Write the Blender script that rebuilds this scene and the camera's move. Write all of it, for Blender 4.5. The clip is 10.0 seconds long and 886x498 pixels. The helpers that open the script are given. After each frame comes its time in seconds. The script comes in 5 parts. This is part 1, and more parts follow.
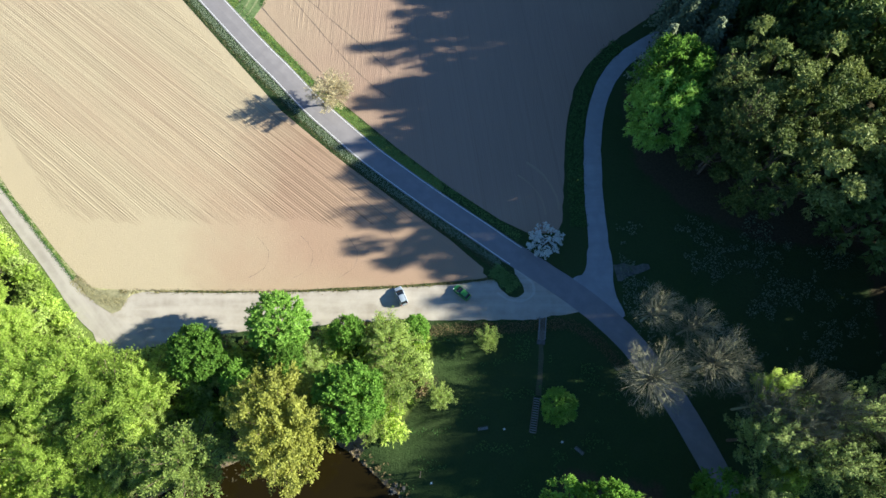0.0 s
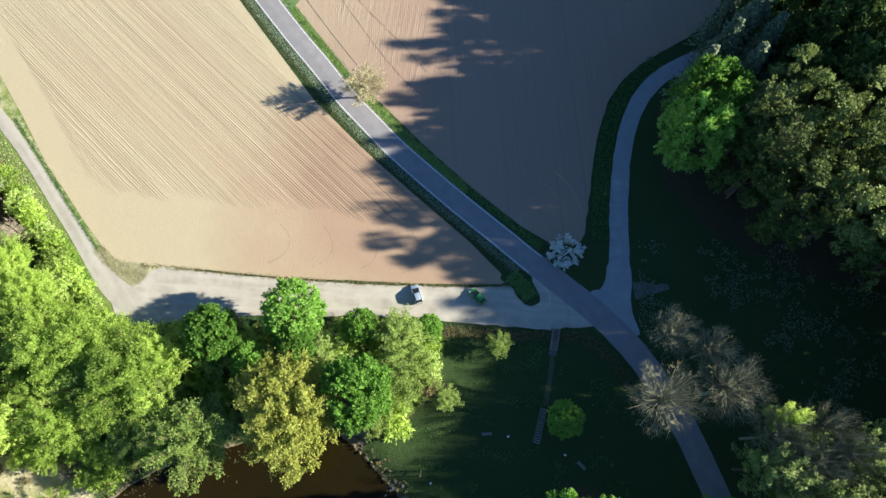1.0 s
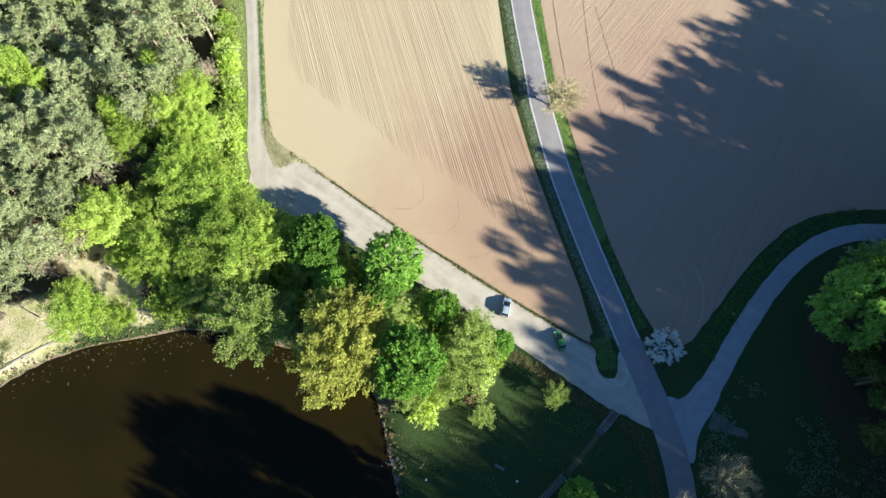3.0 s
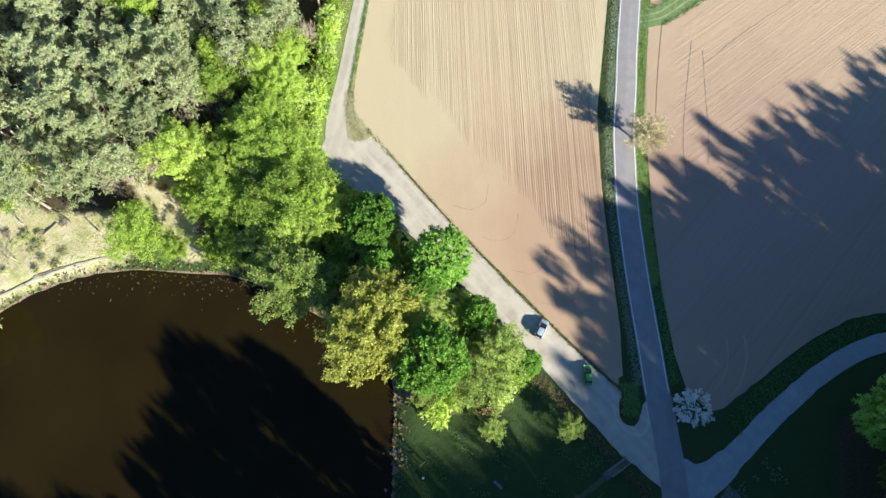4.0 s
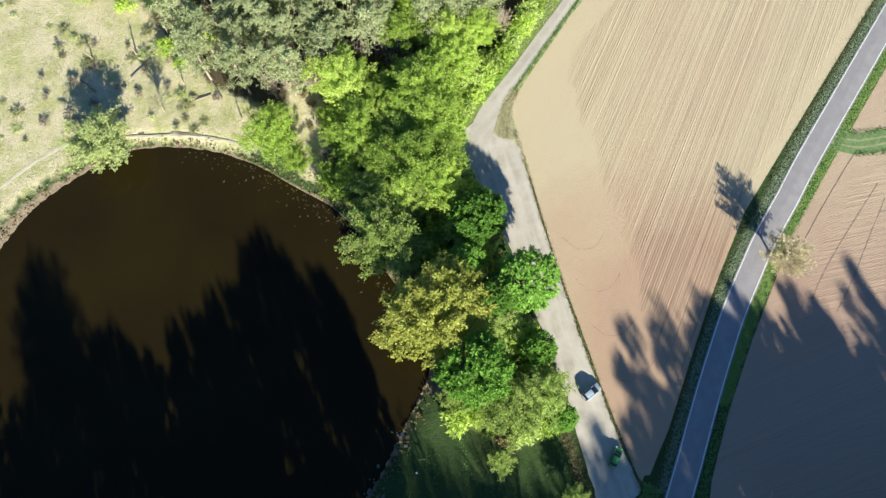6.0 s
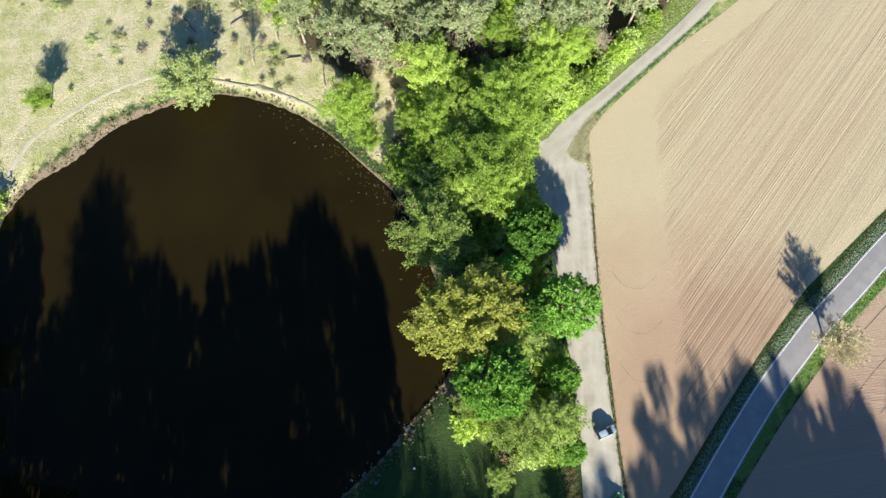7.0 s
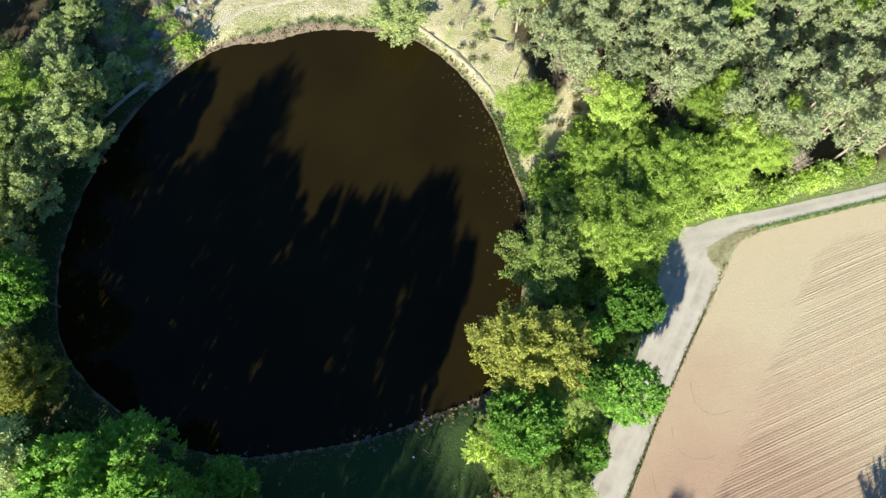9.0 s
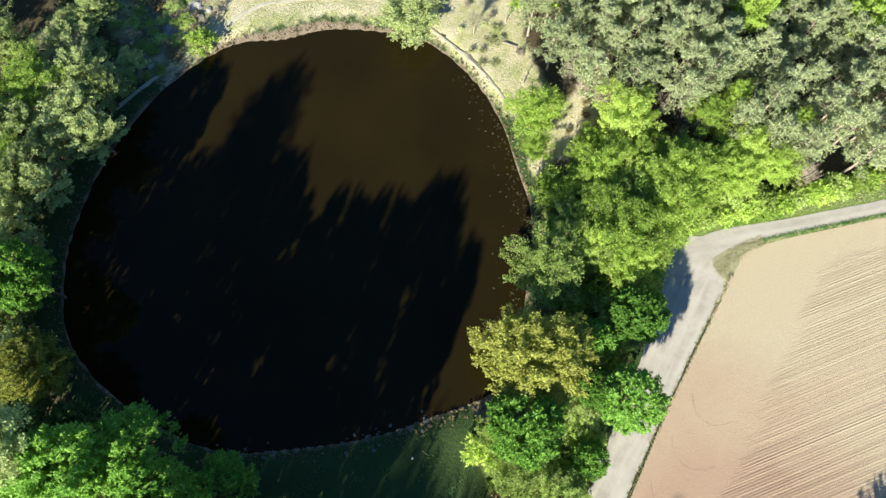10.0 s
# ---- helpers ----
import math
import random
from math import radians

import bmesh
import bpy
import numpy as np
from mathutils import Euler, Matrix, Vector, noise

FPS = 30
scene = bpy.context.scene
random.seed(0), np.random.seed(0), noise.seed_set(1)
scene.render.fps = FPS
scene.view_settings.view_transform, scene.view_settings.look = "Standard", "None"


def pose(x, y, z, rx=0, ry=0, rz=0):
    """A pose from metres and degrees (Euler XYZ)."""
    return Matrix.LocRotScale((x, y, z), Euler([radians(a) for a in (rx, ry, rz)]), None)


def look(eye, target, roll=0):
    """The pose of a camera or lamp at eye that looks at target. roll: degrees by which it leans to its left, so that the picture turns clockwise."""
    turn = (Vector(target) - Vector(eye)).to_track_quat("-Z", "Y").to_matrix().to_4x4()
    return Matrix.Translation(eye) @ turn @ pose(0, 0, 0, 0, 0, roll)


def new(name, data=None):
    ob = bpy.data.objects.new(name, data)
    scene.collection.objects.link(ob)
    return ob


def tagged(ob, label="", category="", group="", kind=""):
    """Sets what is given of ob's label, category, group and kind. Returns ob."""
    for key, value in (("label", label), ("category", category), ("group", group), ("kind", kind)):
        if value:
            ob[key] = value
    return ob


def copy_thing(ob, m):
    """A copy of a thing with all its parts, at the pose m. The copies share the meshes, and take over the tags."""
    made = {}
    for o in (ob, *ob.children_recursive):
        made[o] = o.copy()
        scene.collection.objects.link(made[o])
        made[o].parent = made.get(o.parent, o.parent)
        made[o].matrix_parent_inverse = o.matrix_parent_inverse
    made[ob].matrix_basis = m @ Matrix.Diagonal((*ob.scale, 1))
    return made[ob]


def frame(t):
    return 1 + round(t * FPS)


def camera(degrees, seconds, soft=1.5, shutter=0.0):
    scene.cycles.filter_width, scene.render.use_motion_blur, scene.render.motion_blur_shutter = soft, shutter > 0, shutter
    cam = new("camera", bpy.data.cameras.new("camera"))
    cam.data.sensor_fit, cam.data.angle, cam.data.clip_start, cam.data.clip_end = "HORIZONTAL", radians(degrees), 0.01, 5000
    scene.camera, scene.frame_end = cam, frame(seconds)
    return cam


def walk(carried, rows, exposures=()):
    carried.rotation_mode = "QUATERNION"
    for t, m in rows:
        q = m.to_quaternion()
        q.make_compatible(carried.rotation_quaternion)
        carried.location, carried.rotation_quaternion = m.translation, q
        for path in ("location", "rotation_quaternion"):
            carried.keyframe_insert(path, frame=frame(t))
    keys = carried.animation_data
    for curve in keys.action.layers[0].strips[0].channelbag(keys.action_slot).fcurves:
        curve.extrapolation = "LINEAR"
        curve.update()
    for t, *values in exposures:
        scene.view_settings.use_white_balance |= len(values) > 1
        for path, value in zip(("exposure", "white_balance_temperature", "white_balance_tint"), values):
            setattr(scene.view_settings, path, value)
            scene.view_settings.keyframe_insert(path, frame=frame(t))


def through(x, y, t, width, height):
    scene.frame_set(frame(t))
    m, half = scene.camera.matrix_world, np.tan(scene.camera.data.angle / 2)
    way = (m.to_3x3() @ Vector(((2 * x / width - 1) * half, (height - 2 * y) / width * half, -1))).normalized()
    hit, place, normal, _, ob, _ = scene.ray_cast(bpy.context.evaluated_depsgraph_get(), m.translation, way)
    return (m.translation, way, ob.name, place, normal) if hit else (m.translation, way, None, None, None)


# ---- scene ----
cam = camera(69.19, 10.0, soft=1.5)
PATH = [
    (0, pose(0.000, 0.000, 125.000, 17.962, -0.061, -0.000)),
    (0.5, pose(-0.128, 0.105, 125.057, 17.966, -0.057, 2.273)),
    (1, pose(-0.309, 0.234, 125.035, 17.962, -0.062, 5.260)),
    (1.5, pose(-0.722, 0.373, 124.963, 17.968, -0.064, 11.521)),
    (2, pose(-1.240, 0.370, 124.874, 17.969, -0.052, 21.544)),
    (2.5, pose(-1.593, 0.353, 124.750, 17.970, -0.061, 28.928)),
    (4, pose(-2.526, 0.459, 124.195, 17.968, -0.064, 49.831)),
    (4.5, pose(-2.831, 0.518, 123.954, 17.964, -0.065, 56.434)),
    (5, pose(-3.112, 0.603, 123.705, 17.969, -0.068, 64.021)),
    (5.5, pose(-3.354, 0.618, 123.451, 17.970, -0.067, 70.631)),
    (7, pose(-3.919, 0.533, 122.789, 17.962, -0.074, 89.839)),
    (7.5, pose(-4.118, 0.342, 122.742, 17.976, -0.066, 98.869)),
    (8, pose(-4.170, 0.238, 122.747, 17.967, -0.068, 105.117)),
    (8.5, pose(-4.381, 0.153, 122.732, 17.971, -0.060, 112.825)),
    (9, pose(-4.541, 0.083, 122.778, 17.972, -0.055, 119.169)),
    (9.5, pose(-4.728, 0.055, 122.861, 17.969, -0.048, 120.373)),
    (10, pose(-4.968, 0.083, 123.024, 17.972, -0.057, 120.951)),
]
walk(cam, PATH, exposures=[(0.0, 1.78, 6150, 6), (2.5, 1.79, 6150, 6), (4.5, 1.78, 6150, 6), (5.5, 1.69, 6150, 6), (7.5, 1.65, 6150, 6), (8.5, 1.68, 6150, 6), (9.5, 1.77, 6150, 6), (10.0, 1.78, 6150, 6)])

# ---- light ----
SUN_EL, SUN_AZ = radians(21.0), radians(7.0)
world = bpy.data.worlds.new("sky")
scene.world = world
world.use_nodes = True
wt = world.node_tree
sky = wt.nodes.new("ShaderNodeTexSky")
sky.sky_type, sky.sun_disc = "NISHITA", False
sky.ozone_density, sky.dust_density, sky.air_density, sky.altitude = 7.0, 0.15, 1.0, 200
sky.sun_elevation, sky.sun_rotation = SUN_EL, math.pi / 2 - SUN_AZ
wt.links.new(sky.outputs[0], wt.nodes["Background"].inputs[0])
wt.nodes["Background"].inputs[1].default_value = 0.056
sun = new("sun", bpy.data.lights.new("sun", "SUN"))
sun.data.energy, sun.data.angle, sun.data.color = 4.8, radians(0.8), (1.0, 0.95, 0.81)
toward = Vector((math.cos(SUN_EL) * math.cos(SUN_AZ), math.cos(SUN_EL) * math.sin(SUN_AZ), math.sin(SUN_EL)))
sun.matrix_basis = look(toward * 300, (0, 0, 0))

rng = np.random.default_rng(7)


# ---- materials ----
class Mat:
    """A small builder for node materials."""

    def __init__(self, name, rough=0.9, metal=0.0, spec=0.3):
        self.m = bpy.data.materials.new(name)
        self.m.use_nodes = True
        self.t = self.m.node_tree
        self.b = self.t.nodes["Principled BSDF"]
        self.b.inputs["Roughness"].default_value = rough
        self.b.inputs["Metallic"].default_value = metal
        self.b.inputs["Specular IOR Level"].default_value = spec

    def node(self, kind, **values):
        n = self.t.nodes.new("ShaderNode" + kind)
        for k, v in values.items():
            n.inputs[k].default_value = v
        return n

    def link(self, a, b):
        self.t.links.new(a, b)

    def coords(self, scale=(1, 1, 1), turn=0.0):
        m = self.node("Mapping")
        m.inputs["Scale"].default_value = scale
        r = self.node("VectorRotate")
        r.rotation_type = "Z_AXIS"
        r.inputs["Angle"].default_value = turn
        g = self.node("NewGeometry")
        self.link(g.outputs["Position"], r.inputs["Vector"])
        self.link(r.outputs[0], m.inputs["Vector"])
        return m.outputs[0]

    def noise(self, scale, detail=4.0, rough=0.6, vec=None):
        n = self.node("TexNoise", Scale=scale, Detail=detail, Roughness=rough)
        self.link(vec if vec is not None else self.coords(), n.inputs["Vector"])
        return n.outputs["Fac"]

    def ramp(self, fac, *stops):
        r = self.node("ValToRGB")
        e = r.color_ramp.elements
        while len(e) < len(stops):
            e.new(0.5)
        for el, (p, c) in zip(e, stops):
            el.position, el.color = p, (*c, 1)
        self.link(fac, r.inputs[0])
        return r.outputs[0]

    def mix(self, fac, a, b, blend="MIX"):
        n = self.node("Mix")
        n.data_type, n.blend_type = "RGBA", blend
        for v, s in ((fac, n.inputs[0]), (a, n.inputs[6]), (b, n.inputs[7])):
            if isinstance(v, (int, float)):
                s.default_value = v
            elif isinstance(v, tuple):
                s.default_value = (*v, 1)
            else:
                self.link(v, s)
        return n.outputs[2]

    def math(self, op, a, b):
        n = self.node("Math")
        n.operation = op
        for v, s in ((a, n.inputs[0]), (b, n.inputs[1])):
            if isinstance(v, (int, float)):
                s.default_value = v
            else:
                self.link(v, s)
        return n.outputs[0]

    def color(self, c):
        if isinstance(c, tuple):
            self.b.inputs["Base Color"].default_value = (*c, 1)
        else:
            self.link(c, self.b.inputs["Base Color"])
        return self

    def bump(self, height, strength=0.5, distance=0.1):
        n = self.node("Bump", Strength=strength, Distance=distance)
        self.link(height, n.inputs["Height"])
        self.link(n.outputs[0], self.b.inputs["Normal"])
        return self

    def attr(self, name):
        n = self.node("Attribute")
        n.attribute_name = name
        return n.outputs["Fac"]


def plain(name, c, rough=0.6, metal=0.0, spec=0.4, vary=0.15, scale=3.0):
    m = Mat(name, rough, metal, spec)
    dark = tuple(v * (1 - vary) for v in c)
    m.color(m.ramp(m.noise(scale), (0.3, dark), (0.7, c)))
    return m.m


def leaf_material(name, dark, mid, light, through=0.3):
    """Leaves: colour differs from clump to clump and from tree to tree; some light passes through."""
    m = Mat(name, 0.6, 0, 0.12)
    g, o = m.node("NewGeometry"), m.node("ObjectInfo")
    v = m.math("ADD", m.math("MULTIPLY", g.outputs["Random Per Island"], 0.34), m.math("MULTIPLY", o.outputs["Random"], 0.48))
    v = m.math("ADD", v, m.math("MULTIPLY", m.noise(0.55, 4, 0.6), 0.18))
    c = m.ramp(v, (0.2, dark), (0.5, mid), (0.8, light))
    m.color(c)
    tr = m.node("BsdfTranslucent")
    m.link(c, tr.inputs[0])
    mx = m.node("MixShader")
    mx.inputs[0].default_value = through
    m.link(m.b.outputs[0], mx.inputs[1])
    m.link(tr.outputs[0], mx.inputs[2])
    m.link(mx.outputs[0], m.t.nodes["Material Output"].inputs[0])
    return m.m


M_LIME = leaf_material("lime leaves", (0.24, 0.33, 0.062), (0.415, 0.55, 0.10), (0.61, 0.715, 0.18), 0.58)
M_MAPLE = leaf_material("maple leaves", (0.10, 0.195, 0.032), (0.21, 0.385, 0.058), (0.34, 0.53, 0.11), 0.46)
M_OAK = leaf_material("young oak leaves", (0.19, 0.205, 0.04), (0.365, 0.38, 0.072), (0.53, 0.53, 0.145), 0.48)
M_SOFT = leaf_material("willow leaves", (0.265, 0.34, 0.085), (0.43, 0.54, 0.14), (0.57, 0.67, 0.23), 0.56)
M_PALE = leaf_material("pale willow leaves", (0.46, 0.51, 0.20), (0.60, 0.66, 0.29), (0.70, 0.74, 0.40), 0.5)
M_PINE = leaf_material("pine needles", (0.30, 0.335, 0.165), (0.395, 0.435, 0.225), (0.48, 0.515, 0.28), 0.5)
M_FOREST = leaf_material("beech leaves", (0.065, 0.09, 0.02), (0.145, 0.185, 0.045), (0.28, 0.315, 0.095), 0.2)
M_SOUTH = leaf_material("grey green leaves", (0.154, 0.2, 0.058), (0.302, 0.361, 0.116), (0.476, 0.54, 0.206), 0.38)
M_ROADSIDE = leaf_material("olive leaves", (0.16, 0.21, 0.06), (0.30, 0.365, 0.11), (0.45, 0.51, 0.18), 0.42)
M_SPRUCE = leaf_material("spruce needles", (0.10, 0.13, 0.07), (0.165, 0.20, 0.11), (0.25, 0.28, 0.165), 0.15)
# Darker forest leaf colours that stand in for shade deep in the wood.
M_FORESTDIM = leaf_material("forest leaves darkened for deep shade", (0.05, 0.08, 0.02), (0.105, 0.15, 0.035), (0.19, 0.24, 0.065), 0.2)
M_BUDS = leaf_material("opening buds", (0.28, 0.23, 0.12), (0.43, 0.36, 0.2), (0.56, 0.48, 0.3), 0.3)
M_BLOSSOM = leaf_material("white blossom", (0.35, 0.42, 0.36), (0.6, 0.65, 0.6), (0.8, 0.8, 0.78), 0.3)
M_BROWNSHRUB = leaf_material("dry twigs and leaves", (0.13, 0.10, 0.05), (0.22, 0.17, 0.08), (0.25, 0.25, 0.1), 0.15)
M_TUFT = leaf_material("grass blades", (0.05, 0.105, 0.025), (0.10, 0.20, 0.05), (0.19, 0.30, 0.09), 0.25)
M_DRYTUFT = leaf_material("dry grass blades", (0.16, 0.14, 0.06), (0.30, 0.26, 0.13), (0.42, 0.38, 0.2), 0.2)
M_VERGE = leaf_material("grey green grass blades", (0.10, 0.13, 0.07), (0.175, 0.22, 0.13), (0.27, 0.315, 0.205), 0.2)
M_DARKTUFT = leaf_material("dead stalks in shadow tone", (0.06, 0.055, 0.025), (0.12, 0.10, 0.05), (0.18, 0.16, 0.08), 0.15)
M_FRESH = leaf_material("fresh grass blades", (0.15, 0.25, 0.04), (0.26, 0.40, 0.07), (0.38, 0.52, 0.12), 0.3)
M_OLIVETUFT = leaf_material("pale green grass blades", (0.26, 0.28, 0.11), (0.37, 0.40, 0.17), (0.47, 0.48, 0.24), 0.3)
M_OLIVESHRUB = leaf_material("dusty olive leaves", (0.2, 0.21, 0.09), (0.32, 0.33, 0.15), (0.45, 0.44, 0.22), 0.35)
M_PAD = leaf_material("floating leaves", (0.03, 0.024, 0.012), (0.055, 0.045, 0.024), (0.11, 0.092, 0.055), 0.0)


def bark(name, dark, light):
    m = Mat(name, 0.95, 0, 0.1)
    n = m.noise(2.0, 5, 0.7)
    m.color(m.ramp(n, (0.3, dark), (0.7, light))).bump(n, 0.6, 0.05)
    return m.m


M_BARK = bark("bark", (0.07, 0.05, 0.035), (0.17, 0.13, 0.09))
M_PINEBARK = bark("pine bark", (0.16, 0.12, 0.09), (0.36, 0.30, 0.23))
M_TWIG = bark("bare twigs", (0.19, 0.175, 0.105), (0.36, 0.335, 0.215))
M_BROWNTWIG = bark("brown twigs", (0.165, 0.135, 0.10), (0.32, 0.265, 0.20))


def ground_material():
    """Grass, with dry sandy turf and leaf litter where the attributes say so."""
    m = Mat("turf", 0.97, 0, 0.1)
    fine, mid, big = m.noise(2.2, 6, 0.75), m.noise(0.35, 5, 0.65), m.noise(0.045, 4, 0.6)
    grass = m.mix(mid, m.ramp(fine, (0.3, (0.029, 0.050, 0.016)), (0.7, (0.056, 0.088, 0.027))), m.ramp(big, (0.35, (0.047, 0.064, 0.025)), (0.65, (0.029, 0.056, 0.017))))
    lush = m.ramp(fine, (0.25, (0.10, 0.145, 0.03)), (0.75, (0.21, 0.26, 0.07)))
    sand = m.mix(m.ramp(m.noise(0.16, 6, 0.75), (0.44, (0, 0, 0)), (0.62, (1, 1, 1))), m.ramp(fine, (0.3, (0.395, 0.335, 0.20)), (0.7, (0.55, 0.475, 0.315))), m.ramp(fine, (0.3, (0.255, 0.25, 0.095)), (0.7, (0.40, 0.39, 0.165))))
    litter = m.ramp(fine, (0.3, (0.045, 0.035, 0.02)), (0.7, (0.10, 0.08, 0.045)))
    mud = m.ramp(fine, (0.3, (0.12, 0.09, 0.06)), (0.7, (0.27, 0.21, 0.145)))
    wob = m.math("MULTIPLY", m.math("SUBTRACT", m.noise(0.5, 5, 0.7), 0.5), 0.9)
    c = grass
    for zone, col in (("lush", lush), ("sand", sand), ("litter", litter), ("mud", mud)):
        f = m.ramp(m.math("ADD", m.attr(zone), wob), (0.35, (0, 0, 0)), (0.65, (1, 1, 1)))
        c = m.mix(f, c, col)
    m.color(c).bump(m.math("ADD", fine, mid), 0.9, 0.25)
    return m.m


def field_material(name, turn, light, dark, pink, clay, lines=1.0, fading=False):
    """Bare seed bed: thin dark drill lines, partly furrow shade put into the colour, crumbs, and broad patches of clay
    and moisture.
    """
    m = Mat(name, 0.98, 0, 0.08)
    rows = m.noise(1.0, 3, 0.6, m.coords((0.006, 1.3, 1), turn))
    wave = m.node("TexWave", Scale=0.64, Distortion=2.6)
    wave.inputs["Detail"].default_value, wave.inputs["Detail Scale"].default_value = 2.0, 1.6
    wave.bands_direction = "Y"
    m.link(m.coords((0.006, 1, 1), turn), wave.inputs["Vector"])
    thin = wave.outputs["Fac"]
    bold = m.noise(1.0, 1, 0.4, m.coords((0.004, 0.85, 1), turn))
    crumbs, broad = m.noise(3.2, 5, 0.8), m.noise(0.035, 4, 0.6, m.coords((0.3, 1, 1), turn))
    at = m.node("Mapping")
    at.inputs["Location"].default_value, at.inputs["Scale"].default_value = (-clay[0] / clay[2], -clay[1] / clay[3], 0), (1 / clay[2], 1 / clay[3], 0)
    ball = m.node("TexGradient")
    ball.gradient_type = "SPHERICAL"
    m.link(m.node("NewGeometry").outputs["Position"], at.inputs["Vector"])
    m.link(at.outputs[0], ball.inputs["Vector"])
    big = m.math("ADD", ball.outputs["Fac"], m.math("MULTIPLY", m.math("SUBTRACT", m.noise(0.05, 4, 0.6), 0.5), 0.7))
    clayey = m.ramp(big, (0.1, (0, 0, 0)), (0.55, (1, 1, 1)))
    base = m.mix(clayey, light, pink)
    lines = m.math("MULTIPLY", m.math("ADD", m.math("MULTIPLY", clayey, 0.45), 0.55), lines)
    if fading:
        lines = m.math("MULTIPLY", lines, m.math("ADD", m.math("MULTIPLY", m.attr("drilled"), 0.95), 0.05))
    patchy = m.math("MULTIPLY", lines, m.ramp(m.noise(0.09, 3, 0.6), (0.3, (0.35, 0.35, 0.35)), (0.65, (1, 1, 1))))
    c = m.mix(m.math("MULTIPLY", m.ramp(rows, (0.35, (0, 0, 0)), (0.66, (1, 1, 1))), lines), base, m.mix(0.34, base, dark))
    c = m.mix(m.math("MULTIPLY", m.ramp(thin, (0.45, (0, 0, 0)), (0.95, (1, 1, 1))), m.math("MULTIPLY", patchy, m.ramp(rows, (0.3, (0.06, 0.06, 0.06)), (0.66, (0.62, 0.62, 0.62))))), c, dark)
    c = m.mix(m.math("MULTIPLY", m.ramp(bold, (0.485, (0, 0, 0)), (0.5, (1, 1, 1)), (0.515, (0, 0, 0))), m.math("MULTIPLY", patchy, 0.85)), c, dark)
    c = m.mix(m.math("MULTIPLY", crumbs, 0.35), c, dark)
    c = m.mix(m.math("MULTIPLY", m.ramp(broad, (0.5, (0, 0, 0)), (0.7, (1, 1, 1))), 0.42), c, pink)
    m.color(c).bump(m.math("ADD", m.math("MULTIPLY", thin, m.math("MULTIPLY", lines, 0.35)), crumbs), 0.55, 0.12)
    return m.m


def gravel_material(name, light, dark, turn=0.0):
    m = Mat(name, 0.95, 0, 0.15)
    fine, mid, ruts = m.noise(6, 5, 0.8), m.noise(0.3, 5, 0.65), m.noise(1.0, 3, 0.5, m.coords((0.04, 0.7, 1), turn))
    c = m.mix(m.ramp(mid, (0.35, (0, 0, 0)), (0.65, (1, 1, 1))), light, dark)
    c = m.mix(m.math("MULTIPLY", m.ramp(ruts, (0.4, (0, 0, 0)), (0.65, (1, 1, 1))), 0.55), c, tuple(v * 1.12 for v in light))
    c = m.mix(m.math("MULTIPLY", fine, 0.3), c, dark)
    m.color(c).bump(fine, 0.4, 0.03)
    return m.m


def asphalt_material(name, light, dark, turn=0.0):
    m = Mat(name, 0.85, 0, 0.3)
    fine, mid, lanes = m.noise(9, 4, 0.7), m.noise(0.4, 5, 0.6), m.noise(0.9, 2, 0.5, m.coords((0.05, 1, 1), turn))
    c = m.mix(m.ramp(mid, (0.3, (0, 0, 0)), (0.7, (1, 1, 1))), light, dark)
    c = m.mix(m.math("MULTIPLY", m.ramp(lanes, (0.4, (0, 0, 0)), (0.6, (1, 1, 1))), 0.4), c, dark)
    c = m.mix(m.math("MULTIPLY", fine, 0.35), c, dark)
    m.color(c).bump(fine, 0.25, 0.01)
    return m.m


M_GROUND = ground_material()
ROWS_TURN = math.atan2(43.6, 54.0)
M_FIELD = field_material("drilled field", ROWS_TURN, (0.485, 0.397, 0.257), (0.17, 0.112, 0.074), (0.40, 0.268, 0.18), (-8, 51, 52, 42), fading=True)
M_FIELD_B = field_material("harrowed field", radians(82), (0.415, 0.31, 0.21), (0.215, 0.148, 0.105), (0.355, 0.24, 0.175), (10, 80, 60, 60), 0.45)
M_GRAVEL = gravel_material("limestone gravel", (0.435, 0.385, 0.322), (0.315, 0.27, 0.218))
M_DUST = gravel_material("swept pale gravel", (0.47, 0.42, 0.36), (0.38, 0.34, 0.28))
M_TRACK = gravel_material("gravel track", (0.405, 0.36, 0.305), (0.315, 0.275, 0.23), radians(48))
M_ASPHALT = asphalt_material("asphalt", (0.275, 0.25, 0.245), (0.21, 0.19, 0.188), radians(40))
M_ASPHALT_B = asphalt_material("old asphalt", (0.35, 0.345, 0.345), (0.26, 0.255, 0.255))
M_LINE = plain("road paint", (0.75, 0.74, 0.7), 0.7, vary=0.25, scale=1.5)
M_DIRTPATH = gravel_material("trodden path", (0.48, 0.43, 0.32), (0.33, 0.29, 0.2))
M_MOWN = plain("mown grass", (0.15, 0.215, 0.075), 0.95, vary=0.45, scale=1.1)
M_WORN = plain("worn pale grass", (0.25, 0.275, 0.125), 0.95, vary=0.35, scale=1.4)
M_STONE = plain("grey limestone", (0.145, 0.138, 0.122), 0.9, vary=0.6, scale=2.0)
M_PALEROCK = plain("pale rock", (0.36, 0.34, 0.295), 0.9, vary=0.45, scale=0.8)
M_WOOD = plain("weathered wood", (0.22, 0.185, 0.14), 0.85, vary=0.35, scale=4.0)
M_PALEWOOD = plain("pale weathered wood", (0.27, 0.26, 0.24), 0.85, vary=0.3, scale=4.0)
M_WHITE = plain("white paint", (0.8, 0.8, 0.78), 0.5, vary=0.08)


